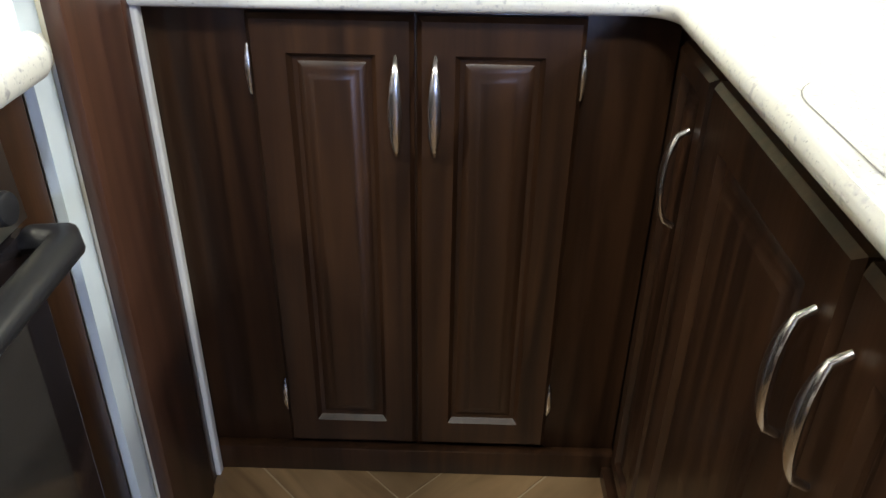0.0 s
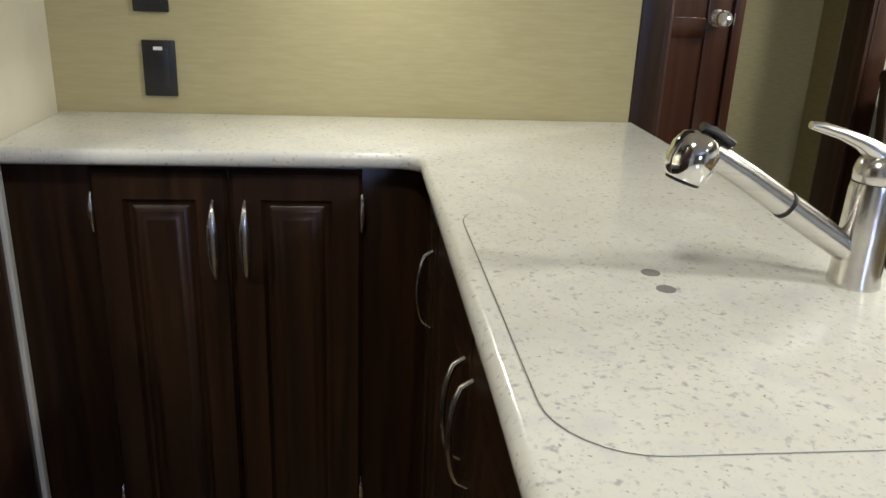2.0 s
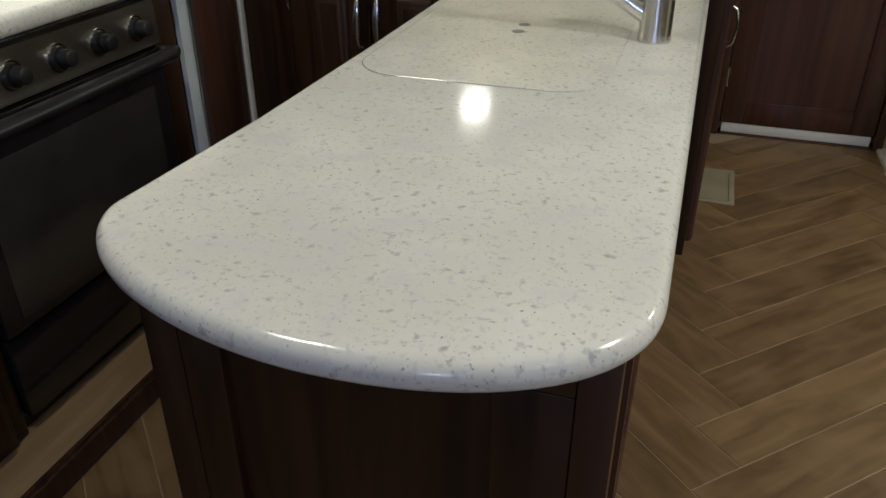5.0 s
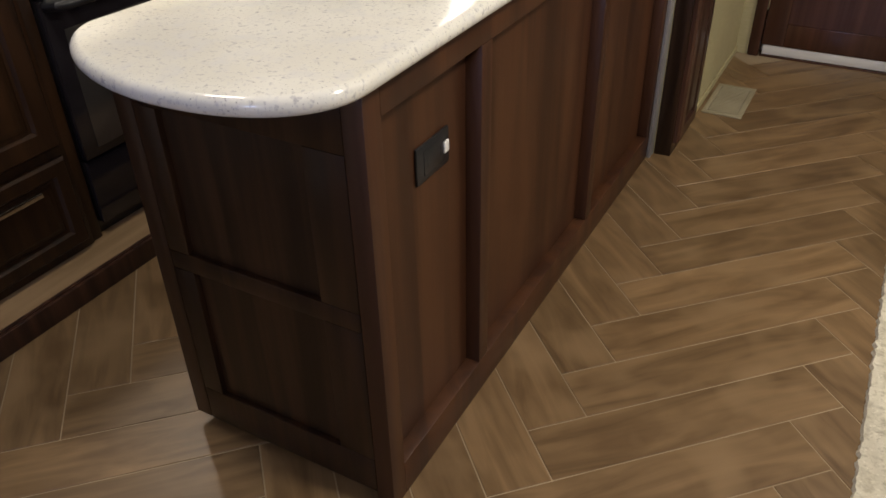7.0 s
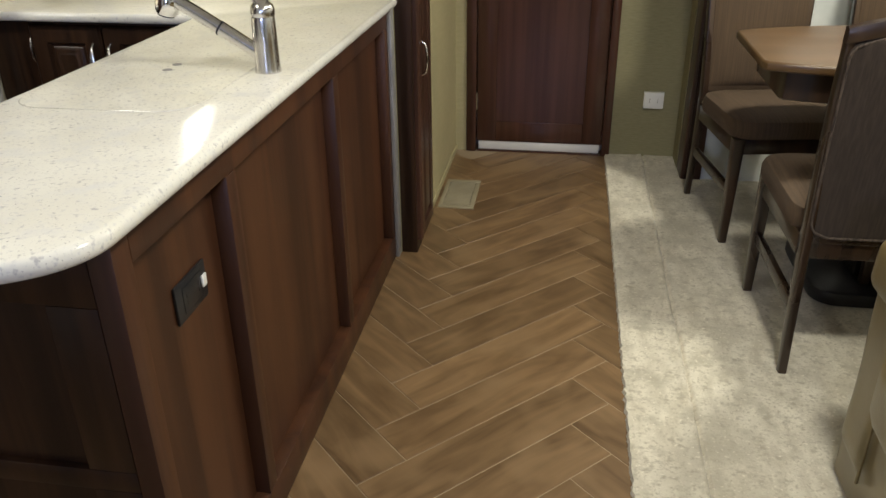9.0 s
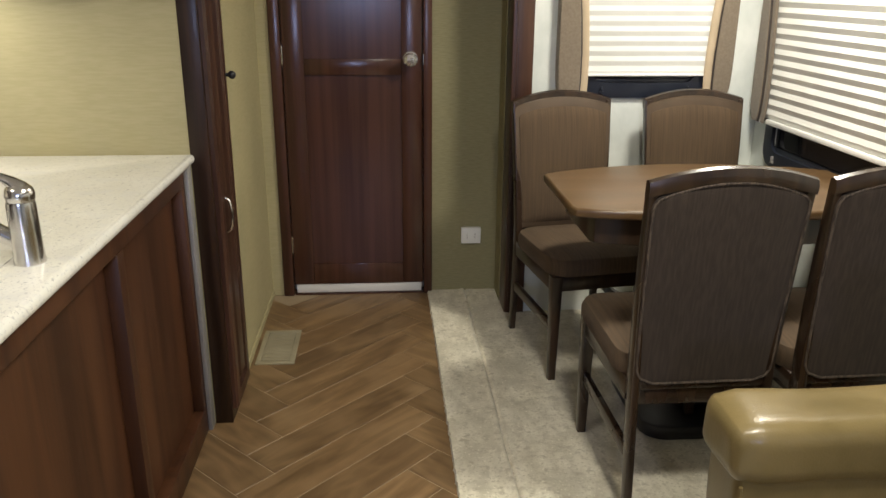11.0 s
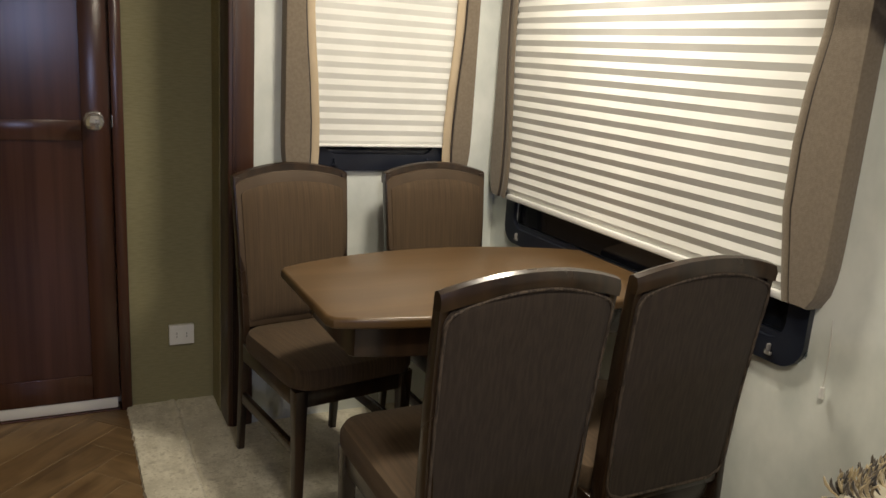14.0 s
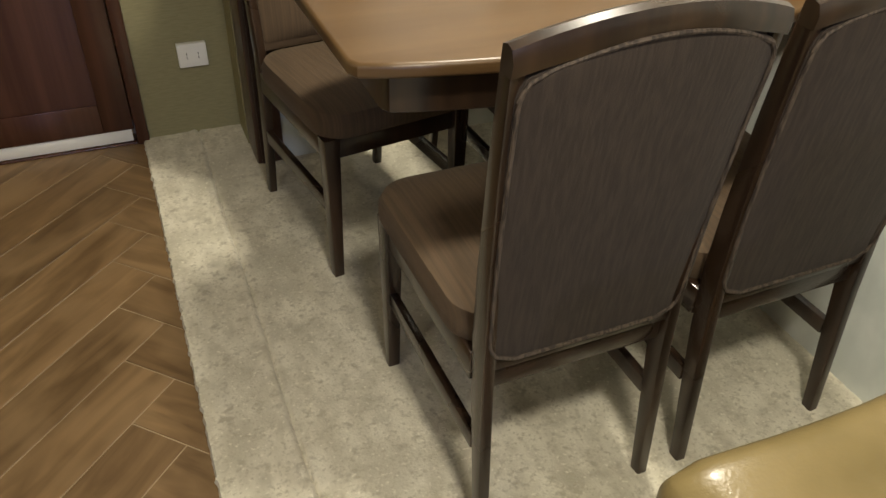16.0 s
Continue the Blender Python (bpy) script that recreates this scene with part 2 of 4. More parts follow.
def cyl(p0, p1, r0, r1=None, n=24, b=0.0):
    r1 = r0 if r1 is None else r1
    p0, p1 = Vector(p0), Vector(p1)
    bm = bmesh.new()
    bmesh.ops.create_cone(bm, cap_ends=True, segments=n, radius1=r0, radius2=r1, depth=(p1 - p0).length)
    if b:
        bmesh.ops.bevel(bm, geom=[e for e in bm.edges if len(e.link_faces) == 2 and any(len(f.verts) > 4 for f in e.link_faces)],
                        offset=b, segments=2, profile=0.5, affect="EDGES")
    q = (p1 - p0).to_track_quat("Z", "Y").to_matrix().to_4x4()
    bmesh.ops.transform(bm, matrix=Matrix.Translation((p0 + p1) / 2) @ q, verts=bm.verts)
    return bm


def ball(c, rx, ry=None, rz=None, n=20):
    bm = bmesh.new()
    bmesh.ops.create_uvsphere(bm, u_segments=n, v_segments=n // 2 + 2, radius=1.0)
    bmesh.ops.scale(bm, vec=(rx, ry or rx, rz or rx), verts=bm.verts)
    bmesh.ops.translate(bm, vec=c, verts=bm.verts)
    return bm


def merged(*bms):
    out = bmesh.new()
    for b in bms:
        me = bpy.data.meshes.new("tmp")
        b.to_mesh(me)
        b.free()
        out.from_mesh(me)
        bpy.data.meshes.remove(me)
    return out


def loft(rings, closed=True, caps=True):
    """Skin over rings of points, each with the same count."""
    bm = bmesh.new()
    rows = [[bm.verts.new(p) for p in r] for r in rings]
    n = len(rows[0])
    for a, b in zip(rows, rows[1:]):
        for i in range(n if closed else n - 1):
            j = (i + 1) % n
            bm.faces.new((a[i], a[j], b[j], b[i]))
    if caps and closed:
        bm.faces.new(rows[0][::-1])
        bm.faces.new(rows[-1])
    bmesh.ops.recalc_face_normals(bm, faces=bm.faces[:])
    return bm


def prism(outline, z0, z1, b=0.0, seg=3):
    """An outline in x, y raised from z0 to z1, with its rims rounded by b."""
    bm = bmesh.new()
    f = bm.faces.new([bm.verts.new((x, y, z0)) for x, y in outline])
    ext = bmesh.ops.extrude_face_region(bm, geom=[f])
    bmesh.ops.translate(bm, vec=(0, 0, z1 - z0), verts=[v for v in ext["geom"] if isinstance(v, bmesh.types.BMVert)])
    bmesh.ops.recalc_face_normals(bm, faces=bm.faces[:])
    if b:
        rim = [e for e in bm.edges if abs(e.verts[0].co.z - e.verts[1].co.z) < 1e-6]
        bmesh.ops.bevel(bm, geom=rim, offset=b, segments=seg, profile=0.5, affect="EDGES")
    return bm


def tube(points, r, n=10, flat=1.0, taper=None, up=(0, 0, 1), even=False):
    """A round bar along points; flat squeezes it along the up side; taper gives a factor for each point, on both sides if even."""
    pts = [Vector(p) for p in points]
    rings = []
    for i, p in enumerate(pts):
        d = (pts[min(i + 1, len(pts) - 1)] - pts[max(i - 1, 0)]).normalized()
        s = d.cross(Vector(up))
        s = s.normalized() if s.length > 1e-4 else Vector((1, 0, 0))
        u = s.cross(d).normalized()
        k = r * (taper[i] if taper else 1)
        rings.append([p + s * (math.cos(2 * math.pi * j / n) * k) + u * (math.sin(2 * math.pi * j / n) * (k if even else r) * flat) for j in range(n)])
    return loft(rings)


def moved(bm, m):
    bmesh.ops.transform(bm, matrix=m, verts=bm.verts)
    return bm


def finish(name, bm, material, smooth=True):
    me = bpy.data.meshes.new(name)
    bm.to_mesh(me)
    bm.free()
    me.materials.append(material)
    if smooth:
        for p in me.polygons:
            p.use_smooth = True
        me.set_sharp_from_angle(angle=radians(35))
    return new(name, me)


def base_of(ob):
    v = Vector((0, 0, 0))
    while ob:
        v += ob.location
        ob = ob.parent
    return v


def thing(name, loc, label, category, group="", kind=""):
    ob = new(name)
    ob.location, ob.empty_display_size = loc, 0.05
    return tagged(ob, label, category, group, kind)


def part(name, bm, material, parent, label="", smooth=True):
    """One mesh under a thing or a part, given in world places."""
    bmesh.ops.translate(bm, vec=-base_of(parent), verts=bm.verts)
    ob = finish(name, bm, material, smooth)
    ob.parent = parent
    return tagged(ob, label)


def solid(name, bm, material, label, category, kind="", group="", smooth=True):
    """A thing that is one mesh, with its origin at its base."""
    lo = [min(v.co[i] for v in bm.verts) for i in range(3)]
    hi = [max(v.co[i] for v in bm.verts) for i in range(3)]
    at = Vector(((lo[0] + hi[0]) / 2, (lo[1] + hi[1]) / 2, lo[2]))
    bmesh.ops.translate(bm, vec=-at, verts=bm.verts)
    ob = finish(name, bm, material, smooth)
    ob.location = at
    return tagged(ob, label, category, group, kind)


def structure(name, bm, material, label, category="wall"):
    return solid(name, bm, material, label, category, "structure", smooth=False)


# ---------------------------------------------------------------- the shell
WN, WD, WSN, WE = 1.595, 2.73, 2.45, 4.15   # kitchen wall, door wall, slide-out end wall, slide-out long wall
S = -3.55
floor = structure("floor", box(-0.1, 4.25, S - 0.1, 2.9, -0.12, -0.0018), GROUT, "pale grouted subfloor under wood-look planks", "floor")
structure("ceiling", box(-0.1, 4.25, S - 0.1, 2.9, CEIL, CEIL + 0.06), CEILMAT, "plain white ceiling panel", "ceiling")
structure("wall_kitchen", box(0.73, 2.018, WN, WN + 0.06, 0, CEIL), WALLPAPER, "khaki linen wallpapered wall behind the counter")
structure("wall_kitchen_side", box(0.73, 0.795, 1.262, WN, 0, CEIL), CREAM, "cream wall board at the counter's end")
structure("wall_hall", box(2.0, 2.06, 1.845, WD, 0, CEIL), WALLPAPER, "khaki wallpapered wall beside the hall floor")
structure("wall_door_side", box(2.0, 2.112, WD, WD + 0.06, 0, CEIL), WALLPAPER, "khaki wall strip beside the door frame")
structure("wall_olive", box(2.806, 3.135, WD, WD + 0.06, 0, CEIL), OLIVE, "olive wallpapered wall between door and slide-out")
structure("wall_door_head", box(2.112, 2.806, WD, WD + 0.06, 1.99, CEIL), WALLPAPER, "khaki wall above the door")
structure("wall_hall_back", box(2.112, 2.806, WD + 0.075, WD + 0.11, 0, 1.99), CREAM, "plain wall closing the space behind the door")
structure("wall_slide_return", box(3.1355, 3.20, 2.5855, WD + 0.06, 0, CEIL), PALE, "pale wall return behind the slide-out fascia")
# unseen closing wall, coloured dark so less light bounces onto the peninsula's end
structure("wall_south", box(-0.1, 4.25, S - 0.08, S, 0, CEIL), OLIVE, "plain unseen wall closing the room, dark olive to cut bounced light")
structure("wall_west", box(0.60, 0.66, S, -0.95, 0, CEIL), CREAM, "plain cream wall beside the kitchen slide-out")
structure("wall_slide_west", box(0.06, 0.12, -0.95, 1.06, 0, CEIL), CREAM, "cream back wall of the kitchen slide-out")
structure("wall_slide_west_end", box(0.12, 0.785, 1.055, 1.11, 0, CEIL), CREAM, "cream end wall of the kitchen slide-out")
structure("wall_slide_west_south", box(0.12, 0.66, -0.98, -0.93, 0, CEIL), CREAM, "cream end wall of the kitchen slide-out")


def holed_wall(name, axis, at, thick, a0, a1, h0, h1, za, zb, material, label):
    """A wall along an axis with one opening h0..h1, za..zb, as one mesh of four blocks."""
    blocks = [(a0, h0, 0, CEIL), (h1, a1, 0, CEIL), (h0, h1, 0, za), (h0, h1, zb, CEIL)]
    bms = [box(p, q, at, at + thick, z0, z1) if axis == "x" else box(at, at + thick, p, q, z0, z1) for p, q, z0, z1 in blocks]
    return structure(name, merged(*bms), material, label)


holed_wall("wall_slide_end", "x", WSN, 0.06, 3.1955, WE + 0.06, 3.41, 3.895, 0.99, 1.80, PALE, "pale marbled end wall of the dinette slide-out")
holed_wall("wall_slide_long", "y", WE, 0.06, S, WSN, 0.93, 2.27, 0.74, 1.80, PALE, "pale marbled long wall of the dinette slide-out")

# herringbone of wood-look planks, 45 degrees to the walls
PW, PL = 0.1414, 0.70
U, V = Vector((1, 1, 0)) / math.sqrt(2), Vector((-1, 1, 0)) / math.sqrt(2)
ORG = Vector((2.25, 0.095, 0))


def plank_mesh():
    g = 0.0016
    bm = box(g, PL - g, g, PW - g, -0.010, 0.0, 0.0009, 1)
    bmesh.ops.translate(bm, vec=(-PL / 2, -PW / 2, 0), verts=bm.verts)
    me = bpy.data.meshes.new("plank")
    bm.to_mesh(me)
    bm.free()
    me.materials.append(PLANK)
    return me


PLANK_MESH = plank_mesh()


def lay_planks():
    for m in range(-4, 4):
        for k in range(-50, 50):
            a, b = k * PW + m * PL, k * PW - m * PL
            for kind in (0, 1):
                ca, cb = (a + PL / 2, b + PW / 2) if kind == 0 else (a + PL - PW / 2, b - PL / 2)
                c = ORG + U * ca + V * cb
                if not (0.72 < c.x < 3.0 and -3.3 < c.y < 2.85):
                    continue
                ob = new("plank", PLANK_MESH)
                ob.parent = floor
                ob.matrix_basis = Matrix.Translation(c - floor.location) @ pose(0, 0, 0, 0, 0, 45 + 90 * kind)


# ---------------------------------------------------------------- carpet
def carpet_mesh():
    x0, x1, y0, y1 = 2.785, WE, S, WD
    bm = bmesh.new()
    xs = [x0 + 0.004 * i for i in range(6)] + sorted(list(np.linspace(x0 + 0.03, x1, 60)) + [2.93 + 0.0037 * i for i in range(16)])
    ys = list(np.linspace(y0, 0.2, 60)) + list(np.linspace(0.2, y1, 300))[1:]
    rows = []
    for i, x in enumerate(xs):
        row = []
        for y in ys:
            edge = 0.0065 * noise.noise((y * 60, 0, 3)) + 0.003 * noise.noise((y * 190, 2, 3)) if i < 2 else 0
            sx = x + 0.005 * noise.noise((y * 2.5, 7, 1))
            ridge = 0.006 * math.exp(-((sx - 2.948) / 0.012) ** 2) - 0.010 * math.exp(-((sx - 2.962) / 0.0045) ** 2)
            z = (0.002 if i == 0 else 0.012) + 0.0025 * noise.noise((x * 45, y * 45, 0)) + 0.0015 * noise.noise((x * 9, y * 9, 4)) + ridge
            row.append(bm.verts.new((x + edge, y, z if i else 0.0005)))
        rows.append(row)
    for a, b in zip(rows, rows[1:]):
        for i in range(len(a) - 1):
            bm.faces.new((a[i], b[i], b[i + 1], a[i + 1]))
    return bm


carpet = solid("carpet", carpet_mesh(), CARPET, "beige cut-pile carpet with a ragged edge beside the planks", "carpet", "structure")


# ---------------------------------------------------------------- cabinet doors and pulls
def panel_door(w, h, t=0.02, frame_w=0.058):
    """A raised-panel door in x 0..w, z 0..h, its face towards -y, its back at y 0."""
    steps = [(0.0, 0.0), (0.0, -t + 0.008), (0.007, -t), (frame_w - 0.004, -t), (frame_w + 0.003, -t + 0.010), (frame_w + 0.010, -t + 0.011),
             (frame_w + 0.019, -t + 0.006), (frame_w + 0.022, -t + 0.006), (frame_w + 0.031, -t + 0.0005), (frame_w + 0.036, -t)]
    rings = [[(i, y, i), (w - i, y, i), (w - i, y, h - i), (i, y, h - i)] for i, y in steps]
    return loft(rings)


def pull(length=0.15, width=0.0105, rise=0.027):
    """A bowed flat pull, upright along z from 0, standing out to -y."""
    n = 17
    pts, tap = [], []
    for i in range(n):
        u = i / (n - 1)
        pts.append((0, -rise * math.sin(math.pi * u) ** 0.38 - 0.001, length * u))
        tap.append(0.30 + 0.70 * math.sin(math.pi * u))
    return tube(pts, width, 12, 0.42, tap, up=(0, -1, 0))


def hinge_leaf():
    n = 9
    pts = [(0, -0.010 * math.sin(math.pi * i / (n - 1)) - 0.001, 0.072 * i / (n - 1)) for i in range(n)]
    return tube(pts, 0.005, 8, 0.6, [0.5 + 0.5 * math.sin(math.pi * i / (n - 1)) for i in range(n)], up=(0, -1, 0))


def add_door(parent, m, w, h, handle_x, handle_z, hinge_x=None, length=0.15, frame_w=0.058, material=CHERRY, rise=0.026):
    d = part("door", moved(panel_door(w, h, frame_w=frame_w), m), material, parent, "raised-panel door in dark cherry")
    if handle_x is not None:
        part("handle", moved(pull(length, rise=rise), m @ pose(handle_x, -0.02, handle_z)), NICKEL, d, "bowed satin nickel pull")
    if hinge_x is not None:
        for z in (0.075, h - 0.115):
            part("hinge", moved(hinge_leaf(), m @ pose(hinge_x, -0.014, z)), NICKEL, d, "small nickel hinge")
    return d


# north base cabinet, two doors
FY = 1.288
north = thing("base_cabinet", (1.17, 1.44, 0), "dark cherry base cabinet with two raised-panel doors under the counter", "cabinet")
part("body", merged(box(0.797, 1.555, FY, WN - 0.002, 0.0, 0.8795, 0.002)), CHERRY, north)
part("plinth", box(0.797, 1.555, 1.264, FY - 0.0005, 0.0, 0.058, 0.003), CHERRY, north)
add_door(north, pose(0.948, FY - 0.001, 0.074), 0.235, 0.794, 0.209, 0.588, 0.000)
add_door(north, pose(1.187, FY - 0.001, 0.074), 0.235, 0.794, 0.026, 0.588, 0.235)
structure("trim_wall_end", box(0.772, 0.813, 1.242, 1.2615, 0, CEIL, 0.004), TRIMWHITE, "white vinyl edge trim on the wall end", "trim")

# peninsula cabinet
PX0, PX1, PY0, PY1 = 1.561, 2.003, -0.115, 1.285
pen = thing("peninsula_cabinet", (1.77, 0.55, 0), "dark cherry peninsula cabinet with panelled back and end under the counter", "cabinet")
part("body", merged(box(PX0, PX1 - 0.039, PY0 + 0.02, 1.565, 0.03, 0.8795), box(1.535, PX1 - 0.042, PY0 + 0.03, 1.56, 0.0, 0.03)), CHERRY, pen)
# panelled back, facing the hall: rails, stiles and recessed panels
for z0, z1 in ((0.0, 0.088), (0.822, 0.8795)):
    part("rail", box(PX1 - 0.0388, PX1, PY0 + 0.045, 1.565, z0, z1, 0.002), PANEL, pen)
for y0, y1 in ((PY0, -0.07), (0.254, 0.296), (0.928, 0.972), (1.52, 1.565)):
    part("stile", box(PX1 - 0.0388, PX1, y0, y1, 0.0 if y0 < 0 else 0.0885, 0.8795 if y0 < 0 else 0.8215, 0.002), PANEL, pen)
for y0, y1 in ((-0.069, 0.2535), (0.2965, 0.9275), (0.9725, 1.5195)):
    part("panel", box(PX1 - 0.0386, PX1 - 0.033, y0, y1, 0.0887, 0.8213), PANEL, pen, "flat cherry plywood panel")
# panelled end
EY = PY0
part("end_rail", box(1.535, PX1 - 0.0392, EY, EY + 0.02, 0.77, 0.8795, 0.002), CHERRY, pen)
part("end_rail", box(1.535, PX1 - 0.0392, EY, EY + 0.02, 0.435, 0.475, 0.002), CHERRY, pen)
part("end_rail", box(1.535, PX1 - 0.0392, EY, EY + 0.02, 0.03, 0.12, 0.002), CHERRY, pen)
for x0, x1 in ((1.487, 1.585), (1.885, PX1 - 0.0392)):
    for z0, z1 in ((0.1205, 0.4345), (0.4755, 0.7695)):
        part("end_stile", box(max(x0, 1.535), x1, EY, EY + 0.02, z0, z1, 0.002), CHERRY, pen)
for z0, z1 in ((0.1205, 0.4345), (0.4755, 0.7695)):
    part("end_panel", box(1.5855, 1.8845, EY + 0.012, EY + 0.0195, z0, z1), CHERRY, pen)
part("corner_post", box(1.491, 1.5345, EY, EY + 0.052, 0.03, 0.8795, 0.003), CHERRY, pen)
# doors on the kitchen side
east = lambda y, z: pose(PX0, y, z, 0, 0, -90)
for y1, w, hx, hz in ((1.236, 0.157, 0.114, 0.560), (1.073, 0.391, 0.361, 0.574), (0.676, 0.334, 0.030, 0.580), (0.338, 0.36, 0.03, 0.574)):
    add_door(pen, east(y1, 0.072), w, 0.779, hx, hz, None, 0.138, 0.066 if w > 0.2 else 0.036)
part("corner_trim", box(PX1 + 0.0005, PX1 + 0.014, 1.55, 1.592, 0.0, 0.878, 0.002), GREYTRIM, pen, "grey metal corner trim")

# the continuous worktop: an L with a bowed, rounded end
def worktop_outline():
    pts = [(0.797, WN - 0.001), (0.797, 1.231)]
    c = (1.478, 1.189)                                  # small inside radius at the L's elbow
    for i in range(7):
        a = radians(90 - 15 * i)
        pts.append((c[0] + 0.042 * math.cos(a), c[1] + 0.042 * math.sin(a)))
    pts += [(1.520, 0.45), (1.515, 0.12)]
    for i in range(41):                                 # full, squarish bow at the free end
        a = math.pi * i / 40
        k, half = (2 / 1.8, 0.285) if i <= 20 else (2 / 2.2, 0.245)
        u, v = -math.copysign(abs(math.cos(a)) ** k, math.cos(a)), math.sin(a) ** k if 0 < i < 40 else 0.0
        pts.append((1.785 + half * u, -0.128 - 0.160 * v))
    return pts + [(2.030, WN - 0.001)]


solid("worktop", prism(worktop_outline(), 0.880, 0.91, 0.0140, 4), COUNTER, "speckled off-white solid surface worktop with bullnose edge", "worktop")


def rounded_rect(x0, x1, y0, y1, r, n=9):
    pts = []
    for cx, cy, a0 in ((x1 - r, y1 - r, 0), (x0 + r, y1 - r, 90), (x0 + r, y0 + r, 180), (x1 - r, y0 + r, 270)):
        for i in range(n):
            a = radians(a0 + 90 * i / (n - 1))
            pts.append((cx + r * math.cos(a), cy + r * math.sin(a)))
    return pts


# sink cover: lies in the worktop; shade in its gap and two finger holes is grey colour
SX0, SX1, SY0, SY1 = 1.548, 1.912, 0.325, 0.915
cover = thing("sink_cover", (1.73, 0.62, 0.909), "speckled off-white sink cover with two finger holes in the worktop", "sink cover")
part("slab", prism(rounded_rect(SX0, SX1, SY0, SY1, 0.075), 0.9085, 0.9113, 0.0006, 1), COUNTER, cover)
gap_out, gap_in = rounded_rect(SX0 - 0.0014, SX1 + 0.0003, SY0 - 0.0008, SY1 + 0.0005, 0.076), rounded_rect(SX0, SX1, SY0, SY1, 0.075)
part("gap", loft([[(x, y, 0.9106) for x, y in gap_out], [(x, y, 0.9106) for x, y in gap_in]], caps=False), mat("shadow gap", (0.25, 0.24, 0.23), 0.8), cover, "grey strip for the shade in the gap round the cover")
for y in (0.664, 0.617):
    part("finger_hole", cyl((1.732, y, 0.9095), (1.732, y, 0.9119), 0.0105, n=24), mat("hole shade", (0.22, 0.21, 0.21), 0.7), cover, "grey disc for the shade in a finger hole")

# faucet
fa = thing("faucet", (1.952, 0.636, 0.91), "brushed nickel single-lever pull-out faucet on the worktop", "faucet")
fx, fy = 1.952, 0.636
prof = [(0.0275, 0.0), (0.0275, 0.004), (0.0262, 0.012), (0.0255, 0.06), (0.0248, 0.106), (0.0235, 0.114)]
part("body", loft([[(fx + r * math.cos(2 * math.pi * i / 28), fy + r * math.sin(2 * math.pi * i / 28), 0.910 + z) for i in range(28)] for r, z in prof]), NICKEL, fa)
hub = [(0.0236, 0.115), (0.0248, 0.118), (0.0250, 0.128), (0.0225, 0.137), (0.0150, 0.144), (0.004, 0.147)]
part("hub", loft([[(fx + 0.001 + r * math.cos(2 * math.pi * i / 28), fy + r * math.sin(2 * math.pi * i / 28), 0.910 + z) for i in range(28)] for r, z in hub]), NICKEL, fa)
lever = [(fx + 0.010, fy, 1.026), (fx + 0.009, fy, 1.038), (fx + 0.003, fy, 1.048), (fx - 0.010, fy, 1.058), (fx - 0.028, fy, 1.067), (fx - 0.050, fy, 1.075), (fx - 0.072, fy, 1.081), (fx - 0.084, fy, 1.083)]
part("lever", tube(lever, 0.012, 16, 0.80, [1.25, 1.55, 1.45, 1.10, 0.80, 0.62, 0.60, 0.42], even=True), NICKEL, fa, "polished lever")
spout = [(fx - 0.0090, fy, 0.9450), (fx - 0.0450, fy, 0.9673), (fx - 0.0945, fy, 0.9980)]
part("spout", tube(spout, 0.0150, 16), NICKEL, fa)
part("spout_ring", tube([(fx - 0.0940, fy, 0.9977), (fx - 0.0972, fy, 0.9997)], 0.0155, 16), BLACK, fa, "black seam ring")
wand = [(fx - 0.0968, fy, 0.9994), (fx - 0.1440, fy, 1.0287), (fx - 0.1845, fy, 1.0519), (fx - 0.1980, fy, 1.0566)]
part("wand", tube(wand, 0.0142, 16, 1.0, [1, 1.0, 1.1, 1.2]), NICKEL, fa)
head = part("spray_head", tube([(fx - 0.1960, fy, 1.0735), (fx - 0.1975, fy, 1.0685), (fx - 0.2010, fy, 1.0575), (fx - 0.2055, fy, 1.0430), (fx - 0.2095, fy, 1.0300), (fx - 0.2110, fy, 1.0255)], 0.0235, 24, 1.0, [0.45, 0.82, 1.06, 1.10, 0.98, 0.86], up=(0, 1, 0), even=True), CHROME, fa, "polished spray head")
part("nozzle", cyl((fx - 0.2109, fy, 1.0258), (fx - 0.2120, fy, 1.0224), 0.018, n=20), BLACK, head)
part("spray_button", tube([(fx - 0.1985, fy, 1.0795), (fx - 0.1850, fy, 1.0745), (fx - 0.1640, fy, 1.0620)], 0.0105, 12, 0.45, [0.7, 1.0, 0.6]), BLACK, fa, "black spray button")


# outlets: plate with two sockets
def outlet(name, m, w, h, material, label, insert=None, deep=0.006):
    o = thing(name, m.translation, label, "outlet")
    part("plate", moved(box(-w / 2, w / 2, -deep, 0, -h / 2, h / 2, 0.002), m), material, o)
    part("socket", moved(box(-w * 0.3, w * 0.3, -deep - 0.0012, -deep - 0.0001, -h * 0.34, h * 0.34, 0.001), m), insert or material, o)
    for s in (-1, 1):
        for k in (-1, 1):
            lx, lz = (0.006 * k, s * h * 0.2) if h > w else (s * w * 0.2, 0.006 * k)
            part("slot", moved(box(lx - 0.001, lx + 0.001, -deep - 0.0017, -deep - 0.0013, lz - 0.004, lz + 0.004), m), SLOT, o)
    return o


